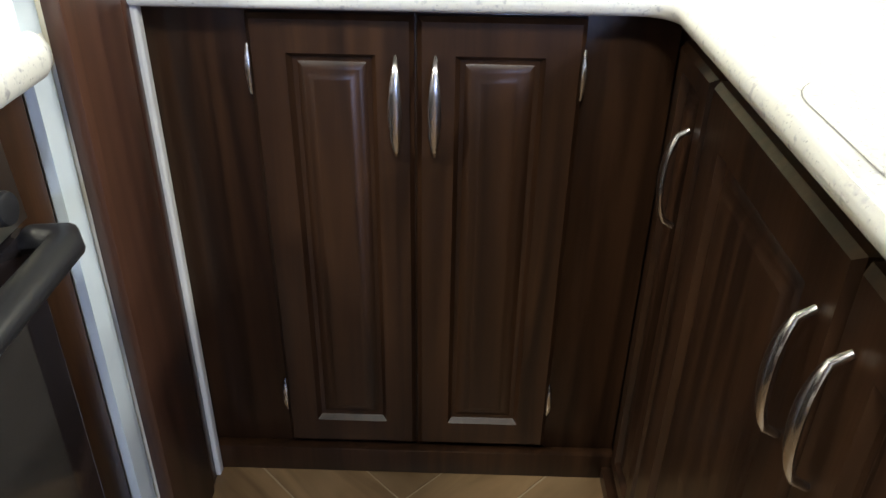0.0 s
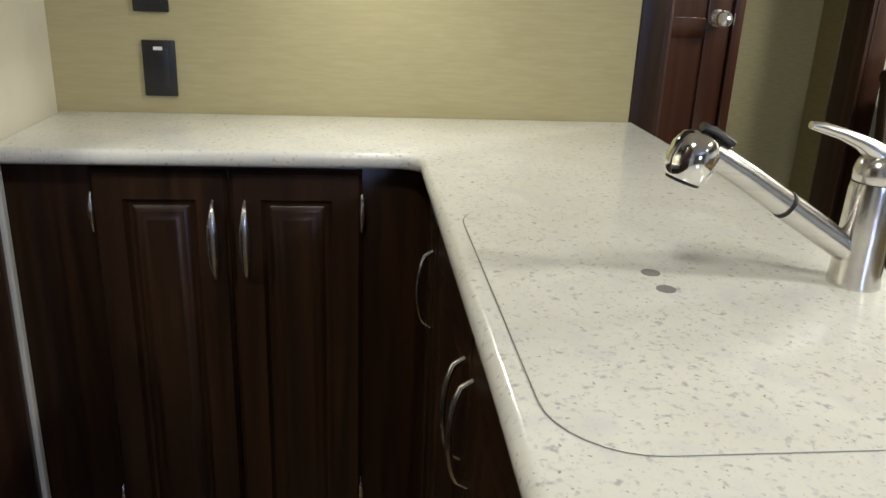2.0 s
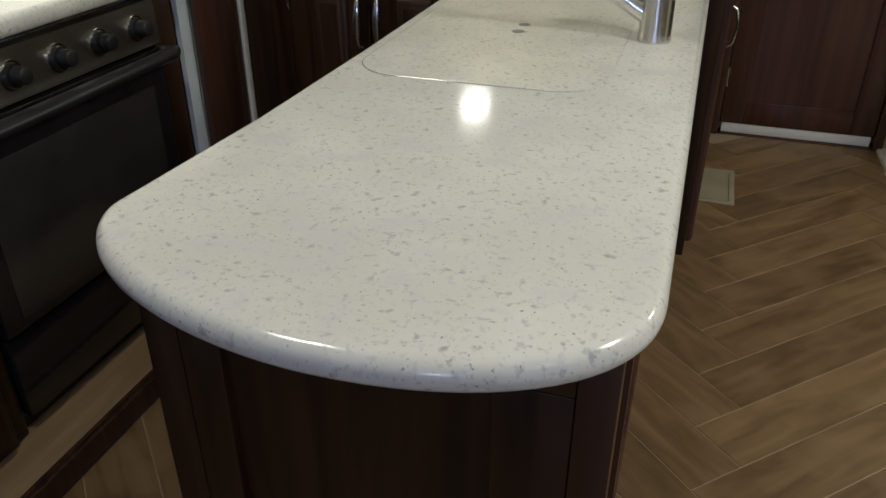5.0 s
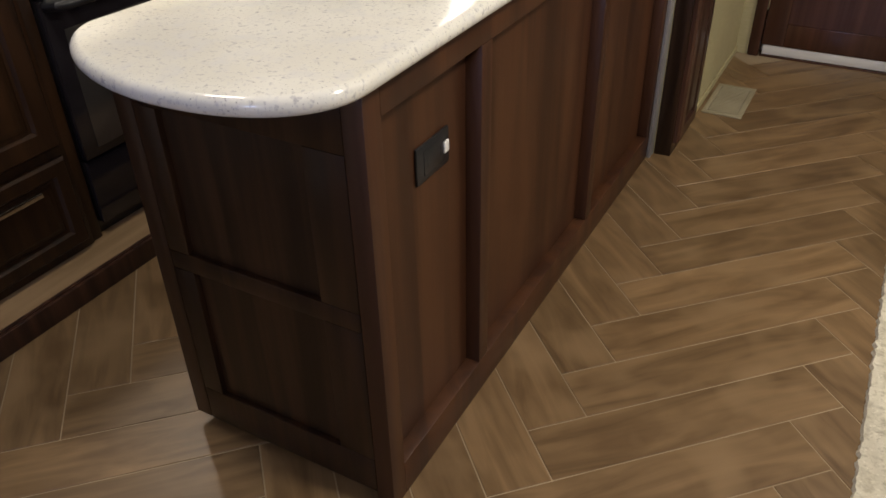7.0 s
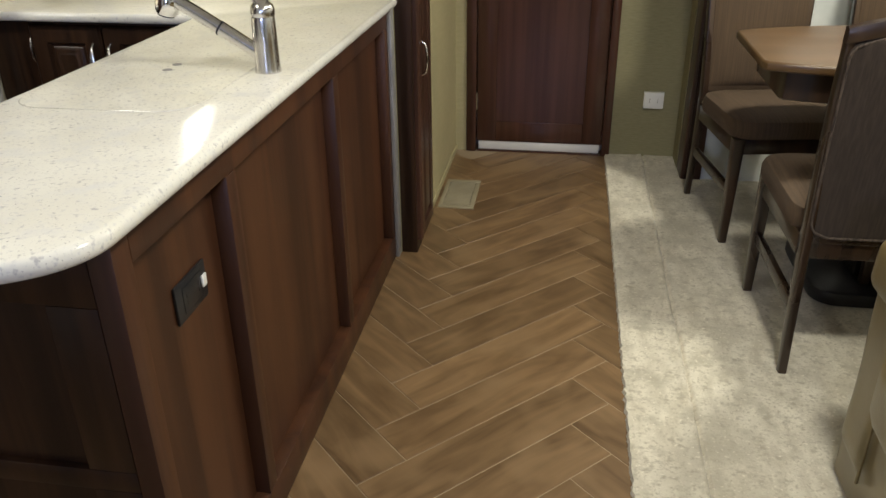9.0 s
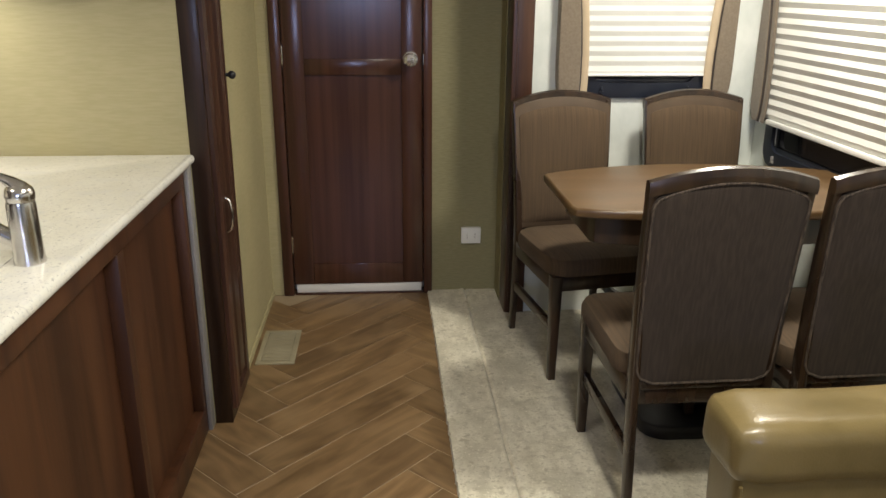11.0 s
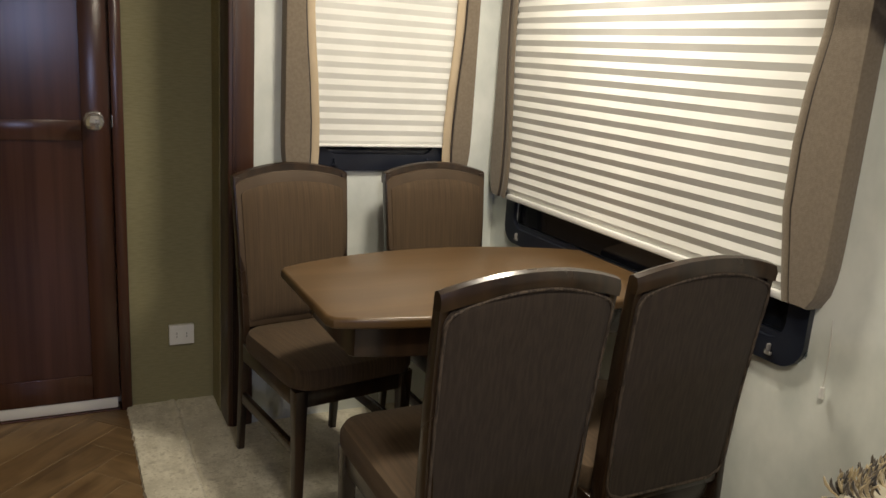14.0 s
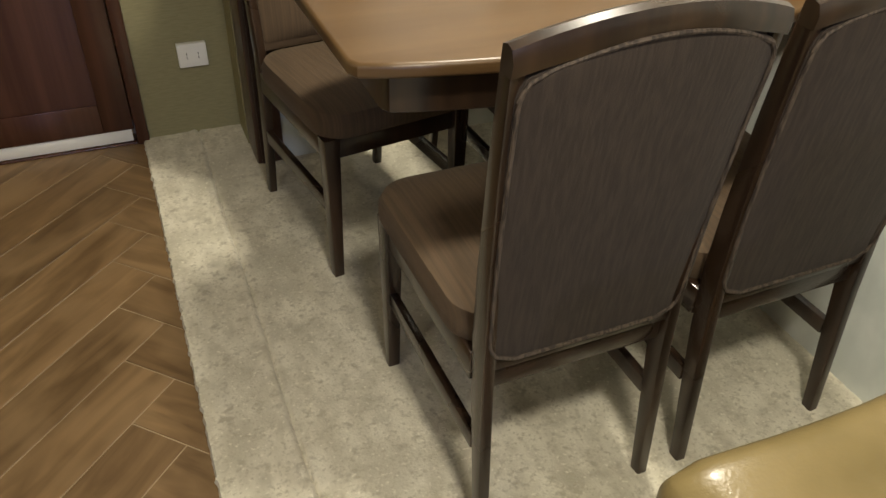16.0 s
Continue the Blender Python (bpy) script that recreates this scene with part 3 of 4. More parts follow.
ko = outlet("kitchen_outlet", pose(1.009, WN - 0.0005, 1.0), 0.066, 0.113, BLACK, "black double outlet on the khaki kitchen wall")
part("label_sticker", box(0.999, 1.017, WN - 0.0085, WN - 0.0078, 1.037, 1.044), WHITE, ko, "small white sticker")
outlet("kitchen_switch", pose(1.000, WN - 0.0005, 1.168), 0.070, 0.113, BLACK, "black switch plate on the khaki kitchen wall")
po = outlet("peninsula_outlet", pose(PX1 - 0.0327, 0.122, 0.664, 0, 0, 90), 0.112, 0.070, BLACK, "black outlet on the peninsula's cherry panel")
part("night_light", box(PX1 - 0.0266, PX1 - 0.0225, 0.155, 0.171, 0.654, 0.676, 0.001), WHITE, po, "small white square insert")
outlet("wall_outlet", pose(2.986, WD - 0.0005, 0.286), 0.090, 0.076, WHITE, "white double outlet on the olive wall", None, 0.022)

# upper cabinet above the north counter
up = thing("upper_cabinet", (1.40, 1.45, 1.455), "dark cherry upper cabinet over the kitchen counter", "cabinet")
part("body", box(0.797, 1.99, 1.325, WN - 0.002, 1.455, CEIL - 0.002, 0.002), CHERRY, up)
for i in range(4):
    add_door(up, pose(0.805 + 0.295 * i, 1.324, 1.475), 0.288, 0.60, 0.03 if i % 2 else 0.258, 0.03, None, 0.12, 0.05)
for px, py in PUCKS:
    pk = thing("puck_light", (px, py, 1.444), "small round puck light under the upper cabinet", "light", "puck lights")
    part("ring", loft([[(px + r * math.cos(2 * math.pi * i / 24), py + r * math.sin(2 * math.pi * i / 24), z) for i in range(24)] for r, z in ((0.033, 1.4545), (0.04, 1.452), (0.04, 1.446), (0.033, 1.4435))], caps=False), NICKEL, pk)
    part("lens", cyl((px, py, 1.4535), (px, py, 1.4475), 0.0325, n=24), GLOW, pk, "lit frosted lens")

# tall pantry at the corner
pantry = thing("pantry_cabinet", (1.80, 1.72, 0), "tall dark cherry pantry cabinet with narrow doors at the hall corner", "cabinet")
part("body", box(1.45, 2.076, WN + 0.0605, 1.843, 0.0, CEIL - 0.002, 0.002), CHERRY, pantry)
part("side_panel", box(2.0185, 2.076, WN - 0.002, WN + 0.060, 0.0, CEIL - 0.002, 0.003), CHERRY, pantry)
hall = lambda y, z: pose(2.0765, y, z, 0, 0, 90)
add_door(pantry, hall(1.602, 0.05), 0.235, 1.365, 0.045, 0.60, None, 0.11, 0.05, FASCIA, 0.020)
add_door(pantry, hall(1.602, 1.425), 0.235, 0.66, 0.045, 0.04, None, 0.11, 0.05, FASCIA, 0.020)
part("catch_knob", merged(cyl((2.09, 1.826, 1.115), (2.108, 1.826, 1.115), 0.006), ball((2.115, 1.826, 1.115), 0.013)), BLACK, pantry, "small dark knob")
structure("baseboard", box(2.0605, 2.068, 1.846, WD - 0.001, 0.0, 0.03, 0.002), WALLPAPER, "khaki base strip along the hall wall", "trim")

# floor register
vent = thing("floor_vent", (2.155, 2.17, 0), "beige metal floor register set in the planks", "floor vent")
part("frame", merged(box(2.082, 2.232, 2.01, 2.035, 0.0, 0.006, 0.002), box(2.082, 2.232, 2.295, 2.32, 0.0, 0.006, 0.002),
                     box(2.082, 2.102, 2.0355, 2.2945, 0.0, 0.006, 0.002), box(2.212, 2.232, 2.0355, 2.2945, 0.0, 0.006, 0.002)), VENTMAT, vent)
part("well", box(2.1025, 2.2115, 2.036, 2.294, 0.0002, 0.001), SLOT, vent)
for i in range(18):
    y = 2.042 + 0.0141 * i
    part("slat", box(2.103, 2.211, y, y + 0.0095, 0.0012, 0.005, 0.001, 1), VENTMAT, vent)

# ---------------------------------------------------------------- door at the end of the hall
dr = thing("door_1", (2.46, WD, 0), "closed dark brown panel door with crystal knob", "door", kind="structure")
DX0, DX1, DZ1 = 2.164, 2.764, 1.955
part("frame", merged(box(2.113, 2.160, WD - 0.012, WD + 0.05, 0, 1.988, 0.004), box(2.767, 2.805, WD - 0.012, WD + 0.05, 0, 1.988, 0.004),
                     box(2.1605, 2.7665, WD - 0.012, WD + 0.05, 1.960, 1.988, 0.004)), DOORWOOD, dr, "dark brown door frame")
leaf = part("leaf", box(DX0, DX1, WD + 0.012, WD + 0.045, 0.052, DZ1), DOORWOOD, dr)
for x0, x1, z0, z1 in ((DX0, 2.255, 0.052, DZ1), (2.672, DX1, 0.052, DZ1), (2.2555, 2.6715, 1.015, 1.085), (2.2555, 2.6715, 0.052, 0.15), (2.2555, 2.6715, 1.86, DZ1)):
    part("door_rail" if x1 - x0 > 0.2 else "door_stile", box(x0, x1, WD + 0.002, WD + 0.0118, z0, z1, 0.0025), DOORWOOD, dr)
part("door_sweep", box(2.172, 2.756, WD + 0.006, WD + 0.0115, 0.008, 0.050, 0.002), WHITE, dr, "white worn door sweep")
part("knob_rose", cyl((2.710, WD + 0.0015, 1.085), (2.710, WD - 0.010, 1.085), 0.034, 0.030, 24), CRYSTAL, dr, "chrome rose")
part("knob", merged(cyl((2.710, WD - 0.0105, 1.085), (2.710, WD - 0.030, 1.085), 0.012), moved(ball((0, 0, 0), 0.031, 0.027, 0.031, 12), pose(2.710, WD - 0.054, 1.085))), CRYSTAL, dr, "faceted chrome knob", smooth=False)
part("strike", box(2.7665, 2.7695, WD - 0.0145, WD - 0.0122, 1.065, 1.105), NICKEL, dr)
for z in (0.25, 1.10, 1.78):
    part("hinge", cyl((2.163, WD - 0.004, z - 0.04), (2.163, WD - 0.004, z + 0.04), 0.005, n=10), NICKEL, dr)
structure("threshold", box(2.165, 2.765, WD - 0.004, WD + 0.05, 0.0, 0.006, 0.002), DOORWOOD, "dark threshold strip under the door", "trim")

# slide-out fascias
df = thing("slide_fascia", (3.15, 2.53, 0), "dark walnut fascia post at the dinette slide-out's edge", "fascia")
part("post", box(3.108, 3.195, 2.440, 2.585, 0, CEIL - 0.002, 0.006), FASCIA, df)
part("bead", box(3.122, 3.130, 2.4365, 2.4398, 0, CEIL - 0.002, 0.001), FASCIA, df)
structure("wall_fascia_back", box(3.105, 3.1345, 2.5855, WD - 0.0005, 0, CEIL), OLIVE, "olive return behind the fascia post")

wf = thing("slide_fascia", (0.80, 1.16, 0), "dark walnut fascia at the kitchen slide-out's edge", "fascia")
part("wide_board", box(0.787, 0.812, 1.045, 1.205, 0, CEIL - 0.002, 0.006), FASCIA, wf)
part("bead", box(0.787, 0.806, 1.206, 1.214, 0, CEIL - 0.002, 0.002), FASCIA, wf)
part("narrow_board", box(0.776, 0.806, 1.215, 1.2415, 0, CEIL - 0.002, 0.005), FASCIA, wf)
structure("wall_slide_gap", box(0.770, 0.784, 1.001, 1.0445, 0.06, CEIL - 0.002), FILLER, "white filler strip beside the range")
structure("wall_slide_backing", box(0.73, 0.775, 1.111, 1.2615, 0, CEIL - 0.002), CREAM, "plain wall behind the fascia")

# ---------------------------------------------------------------- kitchen slide-out: floor ledge, range, worktop, tall cabinet
led = thing("slide_floor", (0.5, 0, 0), "raised wood-look slide-out floor with a dark edge trim", "slide floor")
part("deck", box(0.12, 0.908, -0.93, 1.020, 0.0, 0.058, 0.002), mat("light wood vinyl", (0.26, 0.17, 0.085), 0.4, colour2=(0.36, 0.24, 0.13), scale=(30, 3, 30), detail=6), led)
part("edge_trim", merged(box(0.9085, 0.921, -0.93, 1.020, 0.0, 0.062, 0.003), box(0.896, 0.9080, -0.93, 1.020, 0.0585, 0.063, 0.001)), FASCIA, led, "dark edge trim")

rng = thing("range", (0.48, 0.60, 0.06), "black gas range with steel control panel and bar handle", "range")
part("body", box(0.16, 0.760, 0.262, 0.902, 0.0585, 0.852, 0.004), ENAMEL, rng)
dv = part("oven_door", box(0.7605, 0.796, 0.270, 0.900, 0.30, 0.735, 0.006), ENAMEL, rng, "black glass oven door")
# black glass, its colour lifted to taupe in place of the room's reflection
part("window", box(0.7962, 0.7985, 0.315, 0.845, 0.325, 0.655, 0.001), mat("reflection-toned oven glass", (0.10, 0.092, 0.085), 0.16, 0.7, colour2=(0.13, 0.12, 0.11), scale=(6, 6, 6)), dv, "oven window with a taupe reflection put into its colour")
part("oven_handle", merged(tube([(0.798, 0.290, 0.722), (0.836, 0.295, 0.728), (0.848, 0.312, 0.730), (0.848, 0.868, 0.730), (0.836, 0.888, 0.728), (0.798, 0.893, 0.722)], 0.0215, 14, 0.7)), BLACK, dv, "black bar handle")
part("drawer", box(0.7605, 0.790, 0.270, 0.900, 0.10, 0.292, 0.006), ENAMEL, rng)
part("control_panel", loft([[(x, y, z) for x, z in ((0.7605, 0.745), (0.798, 0.745), (0.792, 0.846), (0.7605, 0.846))] for y in (0.270, 0.900)]), STEEL, rng, "brushed steel control panel")
for i in range(5):
    y = 0.325 + 0.124 * i
    kb = part("knob", merged(cyl((0.797, y, 0.795), (0.808, y, 0.796), 0.026, 0.023), cyl((0.8085, y, 0.796), (0.834, y, 0.798), 0.019, 0.0165, b=0.003)), BLACK, rng, "black burner knob")
    part("knob_ring", cyl((0.7945, y, 0.795), (0.7985, y, 0.795), 0.0295), CHROME, kb)
part("side_stile", box(0.70, 0.778, 0.905, 0.985, 0.0585, 0.862, 0.003), CHERRY, rng, "dark cherry side stile")
part("side_stile", box(0.70, 0.778, 0.228, 0.260, 0.0585, 0.862, 0.003), CHERRY, rng, "dark cherry side stile")
solid("range_worktop", prism([(0.12, 1.044), (0.12, 0.228), (0.818, 0.228), (0.818, 0.982), (0.810, 1.006), (0.797, 1.022), (0.786, 1.030), (0.786, 1.044)], 0.866, 0.91, 0.018, 4), COUNTER,
      "speckled off-white worktop over the range", "worktop")
tall = thing("tall_cabinet", (0.45, -0.35, 0.06), "tall dark cherry cabinet beside the range", "cabinet")
part("body", box(0.13, 0.785, -0.92, 0.225, 0.0585, CEIL - 0.002, 0.003), CHERRY, tall)
tallm = lambda y, z: pose(0.786, y, z, 0, 0, 90)
for y0 in (-0.905, -0.345):
    add_door(tall, tallm(y0, 0.38), 0.55, 1.65, None, 0)
    dwr = part("drawer", moved(panel_door(0.55, 0.26, frame_w=0.045), tallm(y0, 0.09)), CHERRY, tall)
    part("drawer_pull", moved(merged(box(0.10, 0.45, -0.034, -0.022, 0.19, 0.205, 0.003)), tallm(y0, 0.09)), NICKEL, dwr)
hood = thing("range_hood", (0.40, 0.60, 1.52), "unseen range hood with light, assumed over the range", "range hood")
part("shell", box(0.13, 0.60, 0.262, 0.890, 1.525, 1.68, 0.01), ENAMEL, hood)
# added walls that keep the lit lens from mirroring in the worktop
part("lens_shield", merged(box(0.584, 0.600, 0.262, 0.890, 1.432, 1.5245, 0.003), box(0.13, 0.5835, 0.262, 0.278, 1.432, 1.5245, 0.003), box(0.13, 0.5835, 0.874, 0.890, 1.432, 1.5245, 0.003)), ENAMEL, hood)
part("lens", box(0.44, 0.56, 0.54, 0.70, 1.518, 1.5245), GLOW, hood, "lit lens")

# ceiling lights, unseen, with fixtures assumed at the lamps
for px, py, w in CEILING_LIGHTS:
    c = thing("ceiling_light", (px, py, CEIL - 0.03), "unseen round flush ceiling light with frosted lens, place assumed", "ceiling light", "ceiling lights")
    part("ring", loft([[(px + r * math.cos(2 * math.pi * i / 32), py + r * math.sin(2 * math.pi * i / 32), z) for i in range(32)] for r, z in ((0.13, CEIL - 0.001), (0.14, CEIL - 0.012), (0.135, CEIL - 0.025), (0.122, CEIL - 0.028))], caps=False), NICKEL, c)
    part("lens", cyl((px, py, CEIL - 0.006), (px, py, CEIL - 0.024), 0.122, 0.12, 32), GLOW, c)

# assumed rear window, unseen behind the walk, added for the door's blue glow
rw = thing("window_3", (2.4, S, 1.4), "unseen rear window added for the blue glow on the door", "window", kind="structure")
part("window_frame", merged(box(2.08, 2.72, S + 0.0005, S + 0.02, 1.7400, 1.7700, 0.003), box(2.08, 2.72, S + 0.0005, S + 0.02, 1.2700, 1.3000, 0.003),
                            box(2.08, 2.11, S + 0.0005, S + 0.02, 1.3005, 1.7395, 0.003), box(2.69, 2.72, S + 0.0005, S + 0.02, 1.3005, 1.7395, 0.003)), WINBLACK, rw)
COOL = bpy.data.materials.new("cool glow pane")
COOL.use_nodes = True
COOL.node_tree.nodes["Principled BSDF"].inputs["Emission Color"].default_value = (0.48, 0.58, 1.0, 1)
COOL.node_tree.nodes["Principled BSDF"].inputs["Emission Strength"].default_value = 3.0
part("pane", box(2.111, 2.689, S + 0.001, S + 0.006, 1.3010, 1.7390), COOL, rw)


# ---------------------------------------------------------------- dinette table and chairs
def table():
    t = thing("dining_table", (3.64, 1.58, 0.012), "brown wooden dinette table with bowed long sides on a black pedestal", "table")
    x0, x1, yc = 3.122, 4.13, 1.585
    pts = []
    n = 16
    for i in range(n + 1):
        u = i / n
        pts.append((x0 + 0.012 + (x1 - x0 - 0.024) * u, yc - 0.228 - 0.075 * math.sin(math.pi * u) ** 0.8))
    for i in range(n + 1):
        u = 1 - i / n
        pts.append((x0 + 0.012 + (x1 - x0 - 0.024) * u, yc + 0.215 + 0.125 * math.sin(math.pi * u) ** 0.8))
    pts.insert(0, (x0, yc - 0.205))
    pts.append((x0, yc + 0.195))
    part("tabletop", prism(pts, 0.764, 0.792, 0.009, 3), TABLEWOOD, t)
    part("apron", prism([(x0 + 0.07 + (p[0] - x0) * 0.87, yc + (p[1] - yc) * 0.80) for p in pts], 0.672, 0.7635, 0.003, 1), CHAIRWOOD, t, "dark apron")
    part("pedestal", merged(box(3.55, 3.73, 1.50, 1.67, 0.06, 0.6715, 0.01)), BLACK, t, "black steel pedestal")
    part("base_plate", prism(rounded_rect(3.40, 3.90, 1.37, 1.82, 0.08), 0.0125, 0.062, 0.012, 2), BLACK, t, "black base plate")
    return t


table()


def dining_chair():
    """Built round the floor point under its seat's middle, facing +y; its back is at -y."""
    c = thing("dining_chair", (0, 0, 0), "espresso wooden dining chair with ribbed brown upholstered seat and high back", "chair", "chairs round the table")
    # rear posts: legs that splay back, then the raked uprights
    line = [(-0.262, 0.0), (-0.248, 0.15), (-0.232, 0.32), (-0.226, 0.45), (-0.236, 0.60), (-0.254, 0.78), (-0.276, 0.948)]
    for s in (-1, 1):
        rings = []
        for y, z in line:
            u = min(max((z - 0.42) / 0.5, 0), 1)
            xo = s * (0.177 + 0.016 * u)
            hw, hd = 0.0115 - 0.001 * u, (0.013 + 0.010 * min(z / 0.4, 1)) * (1 - 0.35 * u)
            rings.append([(xo - hw, y - hd, z), (xo + hw, y - hd, z), (xo + hw, y + hd, z), (xo - hw, y + hd, z)])
        bm = loft(rings)
        bmesh.ops.bevel(bm, geom=[e for e in bm.edges if abs(e.verts[0].co.z - e.verts[1].co.z) > 0.05], offset=0.004, segments=2, profile=0.5, affect="EDGES")
        part("rear_post", bm, CHAIRWOOD, c)
    for s in (-1, 1):
        rings = []
        for z, hw in ((0.0, 0.0135), (0.20, 0.017), (0.405, 0.0205)):
            xo, yo = s * 0.178, 0.205
            rings.append([(xo - hw, yo - hw, z), (xo + hw, yo - hw, z), (xo + hw, yo + hw, z), (xo - hw, yo + hw, z)])
        bm = loft(rings)
        bmesh.ops.bevel(bm, geom=[e for e in bm.edges if abs(e.verts[0].co.z - e.verts[1].co.z) > 0.05], offset=0.004, segments=2, profile=0.5, affect="EDGES")
        part("front_leg", bm, CHAIRWOOD, c)
        part("side_stretcher", box(s * 0.179 - 0.009, s * 0.179 + 0.009, -0.222, 0.187, 0.185, 0.222, 0.003), CHAIRWOOD, c)
    part("front_apron", box(-0.1575, 0.1575, 0.190, 0.212, 0.345, 0.405, 0.003), CHAIRWOOD, c)
    part("rear_apron", box(-0.163, 0.163, -0.238, -0.220, 0.345, 0.400, 0.003), CHAIRWOOD, c)
    for s in (-1, 1):
        part("side_apron", box(s * 0.180 - 0.011, s * 0.180 + 0.011, -0.208, 0.184, 0.345, 0.405, 0.003), CHAIRWOOD, c)
    # seat cushion: crowned pad, wider at the front
    rings = []
    for z, k in ((0.4055, 0.975), (0.420, 1.0), (0.448, 1.0), (0.466, 0.965), (0.476, 0.86), (0.481, 0.60), (0.483, 0.25)):
        ring = []
        for x, y in rounded_rect(-0.205, 0.205, -0.205, 0.245, 0.075, 7):
            ring.append((x * k * (1.0 + 0.06 * (y + 0.2)), 0.02 + (y - 0.02) * k, z + 0.004 * math.sin(y * 9)))
        rings.append(ring)
    seat = part("seat", loft(rings), SEATFAB, c, "brown ribbed seat cushion")
    # curved top rail
    rings = []
    for i in range(21):
        u = i / 20 * 2 - 1
        x = 0.2035 * u
        crown = 0.035 * (1 - u * u)
        back = -0.018 * (1 - u * u)
        yt = -0.277 + back
        z0, z1 = 0.916 + crown * 0.9, 0.955 + crown
        rings.append([(x, yt - 0.014, z0), (x, yt - 0.017, (z0 + z1) / 2), (x, yt - 0.012, z1 - 0.004), (x, yt, z1), (x, yt + 0.012, z1 - 0.004), (x, yt + 0.016, z0)])
    part("top_rail", loft(rings), CHAIRWOOD, c, "curved glossy top rail")
    part("lower_rail", box(-0.166, 0.166, -0.246, -0.2385, 0.392, 0.425, 0.003), CHAIRWOOD, c)

    # padded back, front and rear faces of different cloth
    def pad(y_off, bulge, z0, z1, w0, w1):
        ny, nx = 40, 14
        def spot(i, j, f):
            v, u = i / ny, j / nx * 2 - 1
            z = z0 + (z1 - z0) * v
            w = w0 + (w1 - w0) * v
            rr = 0.045 if bulge < 0 else 0.012
            d = max(rr - v * (z1 - z0), rr - (1 - v) * (z1 - z0), 0.0)
            w -= rr - math.sqrt(max(rr * rr - d * d, 0.0))
            zz = z + 0.028 * v * (1 - u * u)
            y = np.interp(z, [p[1] for p in line], [p[0] for p in line])
            e = (1 - u ** 6) * (1 - (2 * v - 1) ** 10)
            return (w * u, y - 0.016 * v * (1 - u * u) + y_off + bulge * e * f, zz)
        grid = [[spot(i, j, 1) for j in range(nx + 1)] for i in range(ny + 1)]
        bm = bmesh.new()
        vs = [[bm.verts.new(p) for p in row] for row in grid]
        for a, b in zip(vs, vs[1:]):
            for j in range(nx):
                bm.faces.new((a[j], a[j + 1], b[j + 1], b[j]))
        edge = [e for e in bm.edges if e.is_boundary]
        ext = bmesh.ops.extrude_edge_only(bm, edges=edge)
        bmesh.ops.translate(bm, vec=(0, -math.copysign(0.008, bulge), 0), verts=[g for g in ext["geom"] if isinstance(g, bmesh.types.BMVert)])
        bmesh.ops.recalc_face_normals(bm, faces=bm.faces[:])
        rim = [grid[0][j] for j in range(nx + 1)] + [grid[i][nx] for i in range(1, ny + 1)] + [grid[ny][j] for j in range(nx - 1, -1, -1)] + [grid[i][0] for i in range(ny - 1, 0, -1)]
        return bm, rim

    core, _ = pad(-0.004, 0.004, 0.42, 0.933, 0.170, 0.186)
    part("back_board", core, CHAIRWOOD, c)
    border, _ = pad(0.0185, 0.005, 0.46, 0.937, 0.184, 0.199)
    part("back_border", border, BORDER, c, "plain brown border of the back")
    front, _ = pad(0.0215, 0.014, 0.48, 0.905, 0.168, 0.182)
    part("back_cushion", front, SEATFAB, c, "brown ribbed back cushion")
    rear, rim = pad(-0.019, -0.006, 0.408, 0.928, 0.181, 0.194)
    rp = part("back_panel", rear, BACKFAB, c, "dark ribbed rear panel")
    rim = [(p[0] * 0.985, p[1] - 0.003, p[2] - 0.004 if p[2] > 0.7 else p[2] + 0.004) for p in rim]
    part("welt", tube(rim + rim[:1], 0.0035, 6), WELT, rp, "welt cord round the panel")
    return c


chair = dining_chair()
CZ = 0.011
chair.matrix_basis = pose(3.398, 1.254, CZ, 0, 0, 1)
copy_thing(chair, pose(3.846, 1.260, CZ, 0, 0, 1))
copy_thing(chair, pose(3.334, 2.045, CZ, 0, 0, 180 + 9))
copy_thing(chair, pose(3.840, 2.062, CZ, 0, 0, 180 + 2))


